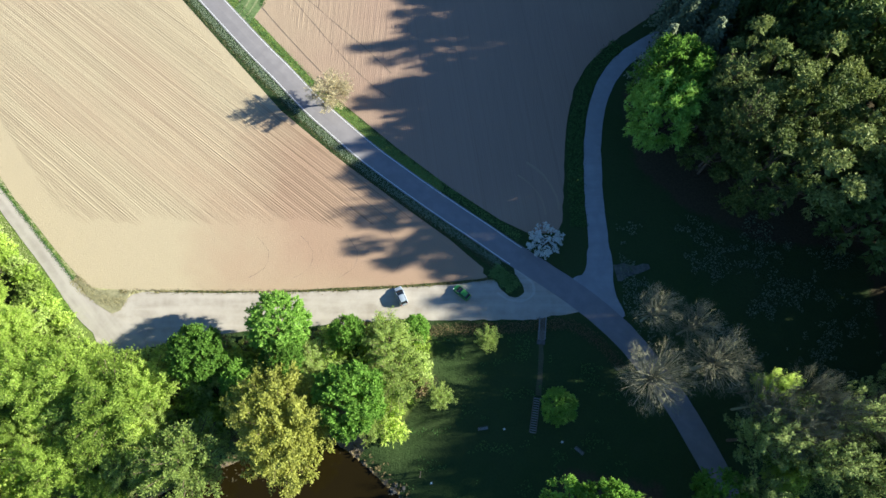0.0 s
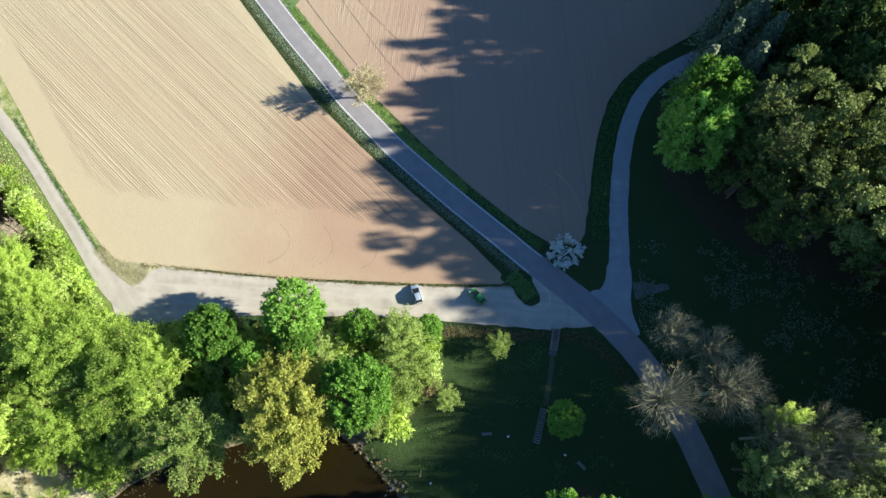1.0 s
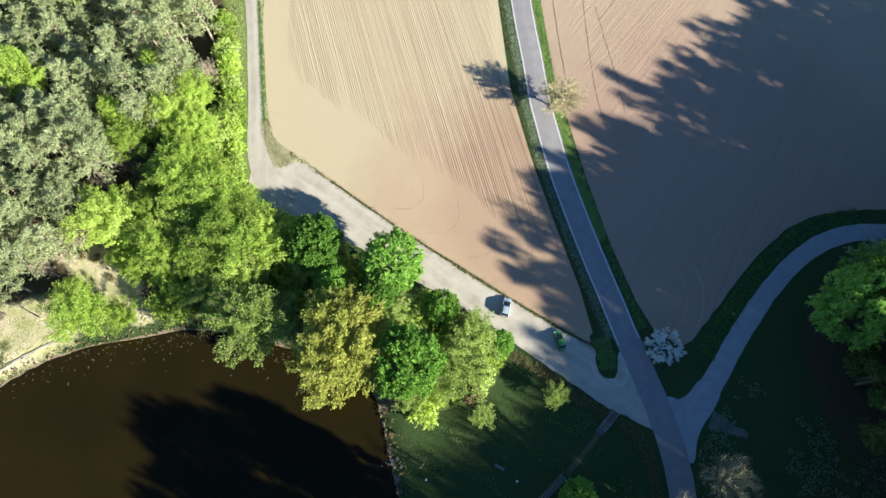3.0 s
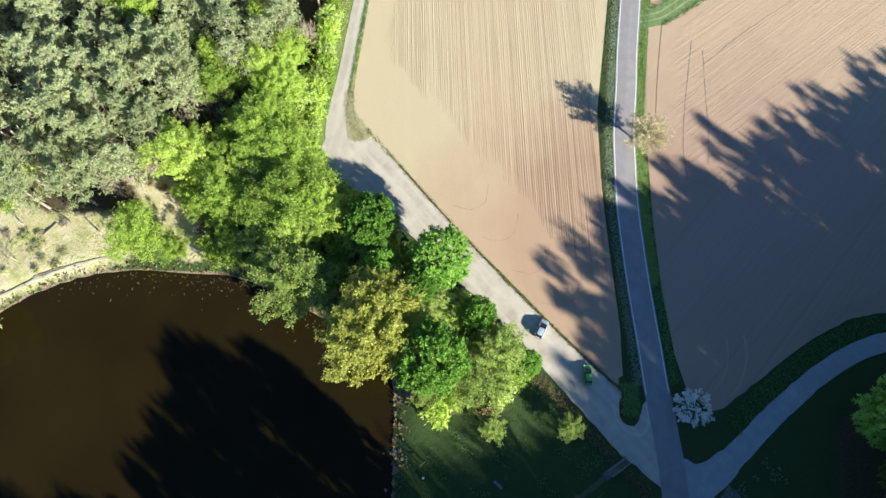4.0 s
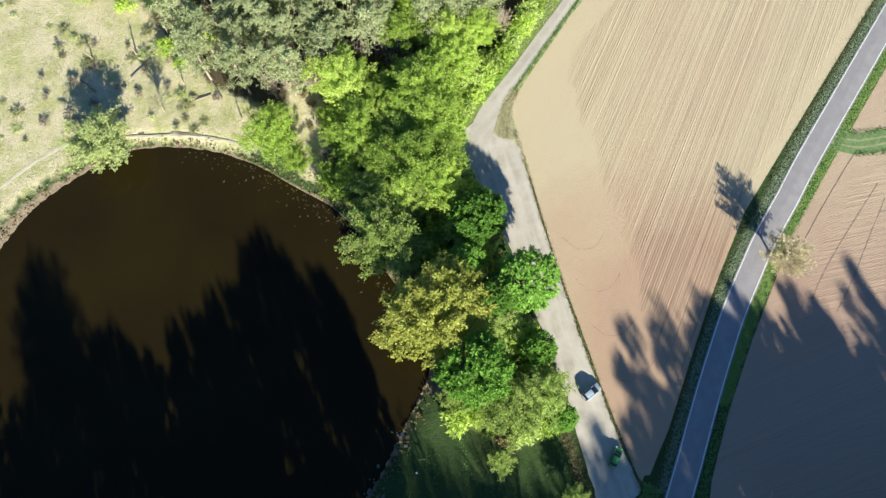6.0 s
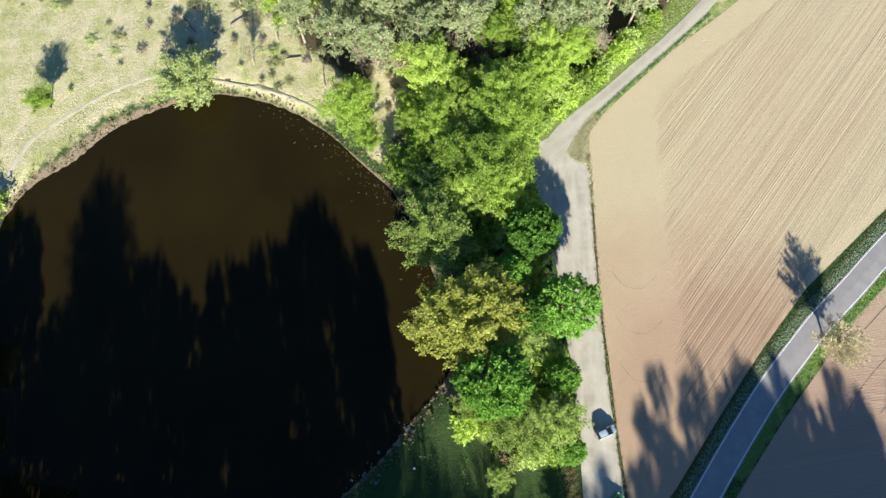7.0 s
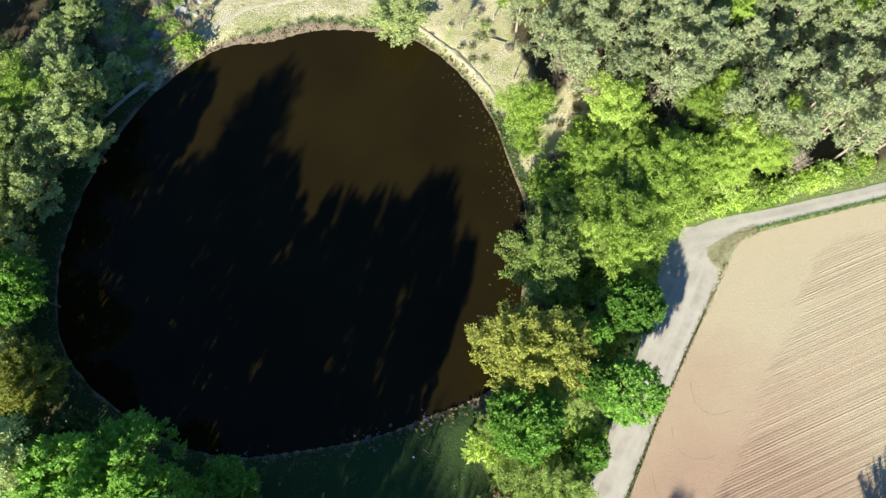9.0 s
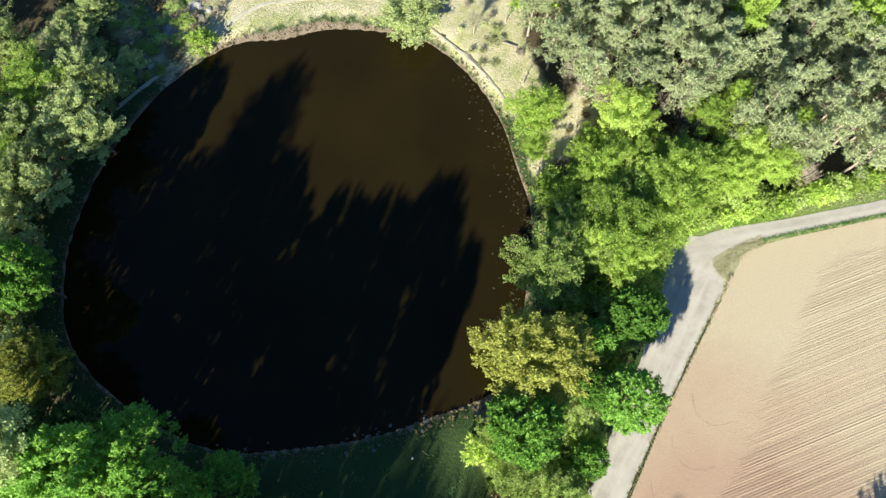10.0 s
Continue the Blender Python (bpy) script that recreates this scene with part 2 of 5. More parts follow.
def water_material():
    m = Mat("brown water", 0.06, 0, 0.2)
    m.b.inputs["IOR"].default_value = 1.33
    n = m.noise(0.05, 3, 0.5)
    m.color(m.ramp(n, (0.3, (0.0108, 0.0076, 0.0021)), (0.7, (0.0155, 0.0108, 0.0029))))
    m.bump(m.noise(1.2, 3, 0.5), 0.04, 0.02)
    return m.m


M_WATER = water_material()


# ---- mesh helpers ----
def mesh_ob(name, verts, faces, mat, parent=None, smooth=False, label=""):
    me = bpy.data.meshes.new(name)
    me.from_pydata([tuple(map(float, v)) for v in verts], [], [tuple(map(int, f)) for f in faces])
    me.materials.append(mat)
    if smooth:
        me.polygons.foreach_set("use_smooth", [True] * len(me.polygons))
    me.update()
    ob = new(name, me)
    ob.parent = parent
    if label:
        tagged(ob, label)
    return ob


def part(name, bm, mat, parent, label=""):
    me = bpy.data.meshes.new(name)
    bm.to_mesh(me)
    bm.free()
    me.materials.append(mat)
    ob = new(name, me)
    ob.parent = parent
    if label:
        tagged(ob, label)
    return ob


def soup(name, verts, n, mat, parent=None, label=""):
    """Many loose polygons of n corners from one array of corners."""
    verts = np.asarray(verts, dtype=np.float32).reshape(-1, 3)
    count = len(verts) // n
    me = bpy.data.meshes.new(name)
    me.vertices.add(len(verts))
    me.vertices.foreach_set("co", verts.ravel())
    me.loops.add(len(verts))
    me.loops.foreach_set("vertex_index", np.arange(len(verts), dtype=np.int32))
    me.polygons.add(count)
    me.polygons.foreach_set("loop_start", np.arange(0, len(verts), n, dtype=np.int32))
    me.update(calc_edges=True)
    me.validate()
    me.materials.append(mat)
    ob = new(name, me)
    ob.parent = parent
    if label:
        tagged(ob, label)
    return ob


def spline(points, step=2.0, closed=False):
    """A smooth line through the points, evenly cut."""
    p = [np.array(q, float) for q in points]
    out = []
    n = len(p)
    for i in range(n if closed else n - 1):
        a, b, c, d = (p[(i + k) % n] if closed else p[min(max(i + k, 0), n - 1)] for k in (-1, 0, 1, 2))
        cuts = max(2, int(np.linalg.norm(c - b) / step))
        for t in np.arange(cuts) / cuts:
            out.append(0.5 * (2 * b + (c - a) * t + (2 * a - 5 * b + 4 * c - d) * t * t + (3 * b - a - 3 * c + d) * t ** 3))
    if not closed:
        out.append(p[-1])
    return np.array(out)


def cut(outline, step):
    """A closed outline with extra points along its sides."""
    o = [np.array(p, float) for p in outline]
    out = []
    for a, b in zip(o, o[1:] + o[:1]):
        n = max(1, int(np.linalg.norm(b - a) / step))
        out += [a + (b - a) * k / n for k in range(n)]
    return np.array(out)


def normals_of(line):
    d = np.gradient(line, axis=0)
    d /= np.linalg.norm(d, axis=1)[:, None] + 1e-9
    return np.stack([-d[:, 1], d[:, 0]], 1)


def ribbon(name, centre, half, z, mat, crown=0.03, uneven=0.0, step=1.5, thick=0.12, parent=None):
    """A road or path: a slightly cambered strip with edges that go down into the ground."""
    line = spline(centre, step)
    nrm = normals_of(line)
    half = np.full(len(line), half) if np.isscalar(half) else np.interp(np.linspace(0, 1, len(line)), np.linspace(0, 1, len(half)), half)
    jit = rng.normal(0, uneven, (2, len(line))) if uneven else np.zeros((2, len(line)))
    verts, faces = [], []
    for i, (p, n) in enumerate(zip(line, nrm)):
        a, b = half[i] + jit[0, i], half[i] + jit[1, i]
        verts += [(*(p + n * a), z - thick), (*(p + n * a), z), (*p, z + crown), (*(p - n * b), z), (*(p - n * b), z - thick)]
        if i:
            k = 5 * i
            faces += [(k - 5 + j, k - 4 + j, k + 1 + j, k + j) for j in range(4)]
    return mesh_ob(name, verts, [f[::-1] for f in faces], mat, parent)


def patch(name, outline, z, mat, thick=0.1, uneven=0.0, parent=None):
    """A flat area with an outline and a low edge."""
    o = np.array(outline, float)
    if uneven:
        o = o + rng.normal(0, uneven, o.shape)
    bm = bmesh.new()
    top = [bm.verts.new((*p, z)) for p in o]
    low = [bm.verts.new((*p, z - thick)) for p in o]
    f = bm.faces.new(top)
    n = len(o)
    for i in range(n):
        bm.faces.new((top[i], top[(i + 1) % n], low[(i + 1) % n], low[i]))
    bmesh.ops.triangulate(bm, faces=[f])
    bmesh.ops.recalc_face_normals(bm, faces=bm.faces)
    me = bpy.data.meshes.new(name)
    bm.to_mesh(me)
    bm.free()
    me.materials.append(mat)
    ob = new(name, me)
    ob.parent = parent
    return ob


def signed_distance(pts, poly):
    """Distance from a closed outline; negative inside."""
    pts, a = np.asarray(pts, float), np.asarray(poly, float)
    b = np.roll(a, -1, axis=0)
    best, inside = np.full(len(pts), 1e9), np.zeros(len(pts), bool)
    for p, q in zip(a, b):
        e, w = q - p, pts - p
        t = np.clip(w @ e / (e @ e + 1e-9), 0, 1)
        best = np.minimum(best, np.hypot(*(w - t[:, None] * e).T))
        cross = ((p[1] > pts[:, 1]) != (q[1] > pts[:, 1])) & (pts[:, 0] < (q[0] - p[0]) * (pts[:, 1] - p[1]) / (q[1] - p[1] + 1e-12) + p[0])
        inside ^= cross
    return np.where(inside, -best, best)


# ---- the plan ----
POND = spline([(-56, -86.5), (-63.4, -77.4), (-71, -70), (-76.4, -60), (-79.8, -49), (-77, -36), (-72, -26.5), (-65, -18.5), (-54, -8), (-38, -1), (-25, 3), (-19.5, 2), (-10, -5.5), (-1, -13.5),
               (9, -26), (15, -35.5), (17.5, -48), (17, -62), (13, -74), (4, -82.5), (-5, -87.5), (-21, -92), (-40, -92)], 3.0, True)
MAIN_ROAD = [(-140, 200.8), (-100, 154.8), (-80, 131.5), (-67.3, 117), (-55.3, 103.3), (-42.9, 89.3), (-36, 82), (-29, 74.3), (-22.5, 68.1), (-16, 62.2), (-10, 57.4), (-4, 52.8), (2, 48.4), (7.9, 44.2), (13.6, 40), (18.6, 36.6),
             (23.2, 33.4), (26.8, 30.8), (30.4, 27.8), (34.2, 24.2), (37.8, 20), (41.8, 14), (45.4, 8), (50, -1.7), (55, -14), (60, -28)]
SIDE_ROAD = [(31.6, 33), (31.8, 36.5), (32, 40.6), (32, 45.6), (31.85, 52), (32.2, 61), (32.9, 67.8), (34.1, 73.4), (35.8, 78), (38.2, 82.3), (42.5, 86.8), (51, 92), (66, 97), (95, 106)]
BEND_TRACK = [(-58, 22.4), (-62.6, 22.8), (-66.8, 24.8), (-71, 28), (-75.2, 32.5), (-79.4, 37.2), (-83.3, 41.4), (-87.2, 45.6), (-93, 51.9), (-101.6, 60.3), (-107.6, 65.3), (-114, 68), (-121, 68.2), (-135, 66)]
FIELD_A = [(-64.2, 31.9), (-43, 31.75), (-32, 31.75), (-20.7, 32.2), (-9.4, 32.85), (2, 33.6), (8, 34.3), (10, 34.9), (8.8, 36.2), (5.3, 39.4), (1.8, 42.5), (-9.8, 51.2), (-22.2, 60.8), (-35.2, 72.5), (-49.3, 88.4), (-60.5, 101.6), (-85, 130), (-120, 168), (-165, 135),
           (-117.2, 85), (-98.6, 62.8), (-90.2, 52.2), (-84.9, 46.6), (-78, 39.1), (-72.2, 33.4), (-70.4, 32.5), (-68.4, 32.1)]
FIELD_B = [(18.3, 43.6), (12, 47), (2, 54), (-10.1, 63.6), (-20.2, 72.6), (-28.1, 79.8), (-36.3, 88.6), (-44, 97.5), (-60, 115.5), (-85, 144), (-110, 175), (0, 210), (70, 200), (68, 165), (58, 130)]
LANE_EDGE = [(55, 106), (49.5, 98.4), (41.1, 91.9), (35.5, 87.2), (31.8, 82.9), (29.2, 77.4), (27.6, 71.8), (26.6, 66), (26, 59), (25.4, 52), (24.9, 46.5), (23.6, 44.2)]
GRAVEL = [(27, 28.8), (24.5, 32.6), (19, 36.6), (15.2, 38.6), (14.3, 37.2), (14.7, 34.9), (15.2, 33), (15.2, 32.2), (14.6, 31.8), (13.6, 31.7), (12.6, 32), (11.6, 32.9), (10.4, 34), (6.3, 33.5), (2.2, 33.0), (-3.8, 32.7), (-9.4, 32.3), (-20.7, 31.7), (-32, 31.3), (-43.3, 31.3), (-52, 31.4), (-60, 31.4), (-61.9, 31.0), (-62.9, 30.1), (-64.2, 28.8), (-66.4, 28.6), (-68.8, 29.6), (-70.4, 30.2),
          (-71.4, 27.6), (-70.3, 25.8), (-68.8, 23.6), (-67.6, 21.6), (-66.6, 20), (-64.6, 19), (-62.6, 19.2), (-53, 21.2), (-40, 23.4), (-20, 25), (-8.6, 26), (1.9, 25.7), (13.1, 25.8), (18.7, 25.9), (23.3, 26.8), (27, 27.4)]
SAND = [(-79, -19), (-72, -18), (-74, -27), (-79, -38), (-82, -50), (-80, -60), (-74, -72), (-62, -84), (-50, -90), (-40, -93), (-36, -99), (-45, -116), (-75, -125), (-145, -105), (-148, -52), (-116, -43), (-104, -34), (-90, -24)]
PINES = [(-90, -32), (-80, -19), (-85, -3), (-86, 12), (-86, 19), (-88, 28), (-88, 38), (-95, 47.5), (-104, 57.5), (-150, 60), (-150, -25), (-112, -44)]
STRIP = [(-68, 17), (-56, 18), (-38, 20), (-20, 22.5), (-2, 24), (0, 14), (-8, 3), (-18, 4), (-30, 4), (-50, -4), (-66, -16), (-72, -16), (-85, 0), (-88, 28), (-82, 33)]
SOUTH = [(22, -2), (40, -5), (60, -60), (40, -110), (-20, -150), (-50, -135), (-38, -102), (-22, -100), (-2, -94), (10, -87), (20, -74), (24, -55), (23, -38), (19, -26)]
EAST = [(41, 60), (40, 76), (50, 88), (62, 93), (56, 104), (60, 130), (72, 165), (112, 165), (124, 100), (124, -40), (98, -40), (88, -8), (86, 12), (86, 40), (66, 42), (50, 50)]


BARE_BANK = [(-87, -12), (-80, -10.8), (-73, -11.6), (-67, -11)]
TRACK_VERGE = [(-57, 31.6), (-61, 31.5), (-63.6, 30.6), (-64.4, 29), (-66.4, 29.8), (-69.2, 30.6), (-71.8, 32.2), (-74.2, 34.2), (-78.4, 38.5), (-82.2, 42.6), (-85.8, 46.6), (-91.6, 52.8), (-100, 62)]


def ground_height(pts):
    d = signed_distance(pts, POND)
    s = np.clip(d / 4.0, 0, 1)
    return np.where(d < 0, -1.0 + np.maximum(d * 0.3, -3.0), -1.0 + s * s * (3 - 2 * s))


def gz(x, y):
    return float(ground_height(np.array([[x, y]]))[0])


# ---- ground, water, fields and roads ----
def build_ground():
    far = np.array([-2500, -1500, -900, -500, -320, -240])
    xs = np.concatenate([far, np.arange(-190, 150, 1.4), -far[::-1]])
    ys = np.concatenate([far, np.arange(-160, 220, 1.6), -far[::-1]])
    gx, gy = np.meshgrid(xs, ys)
    pts = np.stack([gx.ravel(), gy.ravel()], 1)
    z = ground_height(pts)
    verts = np.c_[pts, z]
    w, h = len(xs), len(ys)
    i = np.arange(h - 1)[:, None] * w + np.arange(w - 1)[None, :]
    i = i.ravel()
    ob = mesh_ob("ground", verts, np.stack([i, i + 1, i + 1 + w, i + w], 1), M_GROUND, smooth=True)
    me = ob.data

    def zone(name, value):
        me.attributes.new(name, "FLOAT", "POINT").data.foreach_set("value", np.clip(value, 0, 1).astype(np.float32))

    d = signed_distance(pts, POND)
    worn = np.clip(1.5 - np.min([np.hypot(*(pts - q).T) for q in spline(BARE_BANK, 1.5)], axis=0) / 4.2, 0, 1)
    scrub = np.where((pts[:, 0] > -64) & (pts[:, 1] < -93), 0.55, 1.0)
    zone("sand", np.maximum(np.maximum(worn, np.clip(0.5 - signed_distance(pts, SAND) / 6, 0, 1) * scrub), np.maximum(0.48 * ((pts[:, 0] < -100) & (pts[:, 1] > 58)), np.where(pts[:, 0] > -71.5, 0.8, 0.56) * (np.min([np.hypot(*(pts - q).T) for q in spline(TRACK_VERGE, 1.5)], axis=0) < np.where(pts[:, 0] > -71.5, 3.2, 1.3)))))
    litter = np.max([np.clip(0.5 - signed_distance(pts, p) / 5, 0, 1) for p in (SOUTH, EAST)] + [np.clip(0.22 - signed_distance(pts, STRIP) / 5, 0, 0.42)] + [np.clip(0.1 - signed_distance(pts, PINES) / 5, 0, 1)], axis=0)
    dirt = np.min([np.hypot(*(pts - q).T) for q in spline(BARE_BANK, 1.5)], axis=0)
    litter = litter * np.clip(dirt / 3 - 0.3, 0, 1)
    zone("litter", litter)
    west = (pts[:, 0] < -45) & (pts[:, 1] < -55)
    spit = np.hypot(pts[:, 0] + 20, (pts[:, 1] - 4) * 0.9) < 5.5
    zone("mud", np.where(d < 0.3, 1.0, np.where(west, np.clip(1.4 - np.abs(d - 0.5) / (0.5 + 1.7 * np.exp(-((pts[:, 0] + 66) ** 2 + (pts[:, 1] + 76) ** 2) / 200)), 0, 1), np.where(spit, 1.0, np.clip(1.0 - d / 0.9, 0, 1)))))
    track = spline(BEND_TRACK, 3)
    near = np.min([np.hypot(*(pts - q).T) for q in track], axis=0)
    road = spline(MAIN_ROAD, 3)
    near_side = road[road[:, 0] < -2]
    near2 = np.min([np.hypot(*(pts - q).T) for q in near_side + normals_of(near_side) * 2.2], axis=0)
    zone("lush", np.maximum(np.clip(1.4 - near / 5, 0, 1) * (pts[:, 0] < -66), np.clip(1.5 - near2 / 2.6, 0, 1)) * (litter < 0.9) + ((pts[:, 0] < -100) & (pts[:, 1] > 58)) + 0.75 * ((signed_distance(pts, STRIP) < -1) | (signed_distance(pts, PINES) < -1)))
    return tagged(ob, "grassy meadow ground with sandy turf and leaf litter", "ground", kind="structure")


build_ground()
water = patch("water", POND * 1.0 + (POND - POND.mean(0)) * 0.06, -1.0, M_WATER, 0.02)
tagged(water, "still brown pond water, partly in tree shade", "water", kind="structure")


def rows_mesh(name, poly, turn, spacing, z, mat, parent, bold=1.0):
    """Drill rows: low ridges and furrows of uneven height that run along one direction."""
    c, s = math.cos(-turn), math.sin(-turn)
    along, across = np.array([c, s]), np.array([-s, c])
    poly = np.array(poly, float)
    u, v = poly @ along, poly @ across
    verts, faces, drilled, last = [], [], [], None
    offsets = v.min() + 0.05 + np.arange(int((v.max() - v.min()) / spacing)) * spacing
    for k, off in enumerate(offsets):
        cuts = []
        for i in range(len(poly)):
            j = (i + 1) % len(poly)
            if (v[i] > off) != (v[j] > off):
                cuts.append(u[i] + (off - v[i]) / (v[j] - v[i]) * (u[j] - u[i]))
        cuts.sort()
        if len(cuts) < 2:
            last = None
            continue
        a, b = cuts[0] + 3.2 * rng.random() ** 3 + 0.8 * (1 + noise.noise((k * 0.13, 1.5, 0))), cuts[-1] - 3.2 * rng.random() ** 3 - 2.6 * (1 + noise.noise((k * 0.11, 0.5, 0)))
        height = z + ((0.006 + 0.036 * rng.random() ** 2.5) * bold if k % 2 else 0.005 * rng.random())
        base = len(verts)
        fade_a, fade_b = 4 + 4 * rng.random(), 0.8 + 11 * rng.random() ** 1.5
        for t in np.concatenate([[a, a + 4], np.linspace(a + 7, b - 7, 10), [b - 4, b]]) if b - a > 20 else np.linspace(a, b, 14):
            end = 0.035 if a < t < b else 0.022
            drilled.append(min(1.0, (t - a) / fade_a, (b - t) / fade_b))
            verts.append((*(along * t + across * (off + rng.normal(0, 0.02))), height + rng.normal(0, 0.008) if a + 5 < t < b - 5 else end))
        if last is not None:
            faces += [(last + m, last + m + 1, base + m + 1, base + m) for m in range(13)]
        last = base
    ob = mesh_ob(name, verts, faces, mat, parent)
    ob.data.attributes.new("drilled", "FLOAT", "POINT").data.foreach_set("value", np.clip(drilled, 0, 1).astype(np.float32))
    return ob


field_a = patch("field_1", FIELD_A, 0.03, M_FIELD, 0.1, 0.1)
tagged(field_a, "sunlit pale brown drilled field with straight seed rows", "field", kind="structure")
HEADLAND = [(-79, 47), (-70, 43.4), (-50, 42.6), (-33, 43), (-16, 42.6), (-3, 42.2), (-2.4, 45), (-11.5, 51.5), (-23.5, 60.8), (-36.5, 72.5), (-50.6, 88.4), (-62, 101.6), (-86, 130), (-120, 166), (-160, 136), (-114, 89), (-97, 69), (-88, 57.5)]
rows_mesh("seed_rows", HEADLAND, ROWS_TURN, 0.24, 0.045, M_FIELD, field_a, 0.8)
field_b = patch("field_2", FIELD_B + [tuple(p) for p in spline(LANE_EDGE, 1.5)], 0.03, M_FIELD_B, 0.1, 0.1)
tagged(field_b, "bare reddish brown harrowed field, half in forest shade", "field", kind="structure")
B_ROWS = [(15, 47.5), (3, 55.5), (-9, 64.6), (-19, 73.6), (-27, 80.8), (-36, 90), (-39, 97), (-39, 200), (68, 190), (54, 130), (50, 101.5), (39, 94), (31, 86), (26.5, 73), (25, 60)]
rows_mesh("seed_rows", B_ROWS, radians(-86), 0.34, 0.04, M_FIELD_B, field_b, 0.35)

dust = ribbon("dust_arc", [(13.6, 37.4), (15.6, 35.9), (17.5, 34), (18.5, 32.3), (17.8, 30.5), (15.6, 29.7), (12.8, 30), (11, 31.4)], [0.12, 0.3, 0.34, 0.3, 0.26, 0.2, 0.12], 0.062, M_DUST, uneven=0.1, crown=0.004, thick=0.03)
tagged(dust, "pale arc of swept gravel round the grass island", "gravel", kind="structure")
gravel = patch("gravel_lot", cut(GRAVEL, 1.2), 0.05, M_GRAVEL, 0.15, 0.09)
tagged(gravel, "pale limestone gravel parking strip beside the field", "gravel lot", kind="structure")
track = ribbon("gravel_track", BEND_TRACK, [2.4, 2.4, 2.0, 1.6, 1.5, 1.45, 1.42, 1.4, 1.4, 1.4, 1.4, 1.4, 1.4], 0.058, M_TRACK, uneven=0.035)
tagged(track, "narrow pale gravel farm track along the wood", "track", kind="structure")
side = ribbon("side_road", SIDE_ROAD, [2.2, 1.95, 1.85, 1.82, 1.82, 1.8, 1.8, 1.8], 0.056, M_ASPHALT_B, uneven=0.05)
tagged(side, "narrow worn grey asphalt lane in forest shade", "road", kind="structure")
wedge = patch("dry_verge", spline([(-62.3, 31.5), (-63, 29.8), (-63.9, 28), (-65.3, 27.2), (-66.9, 27.8), (-68.9, 29.2), (-71.1, 31.2), (-73.4, 33.8), (-71.8, 33.1), (-70.2, 32.3), (-68.2, 31.9), (-64.6, 31.7)], 0.7, True), 0.082, plain("dry turf", (0.33, 0.30, 0.165), 0.97, vary=0.45, scale=1.3), 0.1, 0.1)
tagged(wedge, "dry olive grass wedge between track and field", "grass", kind="structure")
fan = patch("road_mouth", spline([(26.2, 34.2), (28.2, 35), (29.3, 37.2), (30, 41), (33.9, 41), (34.6, 37), (34.4, 34), (34.8, 30.6), (36.2, 26.6), (33.5, 26.4), (29, 30)], 1.0, True), 0.06, M_ASPHALT_B, 0.1)
tagged(fan, "worn pale asphalt where the lane meets the road", "road", kind="structure")
spur = ribbon("gravel_spur", [(35, 35.4), (37, 35.8), (39.4, 36.2), (42, 36.8)], [1.9, 1.5, 1.0, 0.5], 0.052, plain("trodden stony turf", (0.15, 0.15, 0.12), 0.95, vary=0.55, scale=1.2), uneven=0.25)
tagged(spur, "short stony spur trodden into the grass off the lane", "track", kind="structure")
main = ribbon("main_road", MAIN_ROAD, 2.45, 0.075, M_ASPHALT, crown=0.05, uneven=0.03)
tagged(main, "two-lane grey asphalt country road with white edge lines", "road", kind="structure")
for sign in (1, -1):
    line = spline(MAIN_ROAD[:16], 1.5)
    line = line[line[:, 0] < (15.6 if sign < 0 else 15.3)]
    edge = ribbon("edge_line", line + normals_of(line) * 2.14 * sign, 0.075, 0.092, M_LINE, crown=0.0, thick=0.006, step=50)
    edge.parent = main
GRASS_TRACK = [(-48.4, 94), (-44.6, 100.6), (-43.8, 106), (-43.1, 117), (-42.3, 132), (-41.8, 150), (-41.5, 180)]
grass_track = ribbon("grass_track", GRASS_TRACK, [2.6, 2.4, 2.4, 2.6, 2.7], 0.065, M_MOWN, uneven=0.12, crown=0.0)
for off in (-0.8, 0.8):
    line = spline(GRASS_TRACK, 1.5)
    ribbon("wheel_track", line + normals_of(line) * off, 0.24, 0.072, M_WORN, uneven=0.08, crown=-0.005, thick=0.02, step=50).parent = grass_track
tagged(grass_track, "mown green grass track between two fields", "track", kind="structure")


# ---- trees ----
def quads(centres, up, size, stretch=1.5):
    """Leaf-sized quads at the centres, facing roughly along up."""
    n = len(centres)
    r = rng.normal(size=(n, 3))
    a = np.cross(up, r)
    a /= np.linalg.norm(a, axis=1)[:, None] + 1e-9
    b = np.cross(up, a)
    a, b = a * (size * stretch)[:, None] * 0.5, b * size[:, None] * 0.5
    fold = up * (size * 0.15)[:, None]
    return np.stack([centres - a, centres - b * 0.8 + fold, centres + a, centres + b * 0.8 + fold], 1)


def blades(foot, along, up, length, width):
    """Pointed leaf blades: a triangle from a foot along a direction."""
    side = np.cross(along, up)
    side = side / (np.linalg.norm(side, axis=1)[:, None] + 1e-9) * width[:, None] * 0.5
    mid = foot + along * (length * 0.3)[:, None]
    return np.stack([mid - side, foot + along * length[:, None], mid + side * 0.9 - along * (length * 0.3)[:, None]], 1)


def unit(v):
    return v / (np.linalg.norm(v, axis=-1, keepdims=True) + 1e-9)


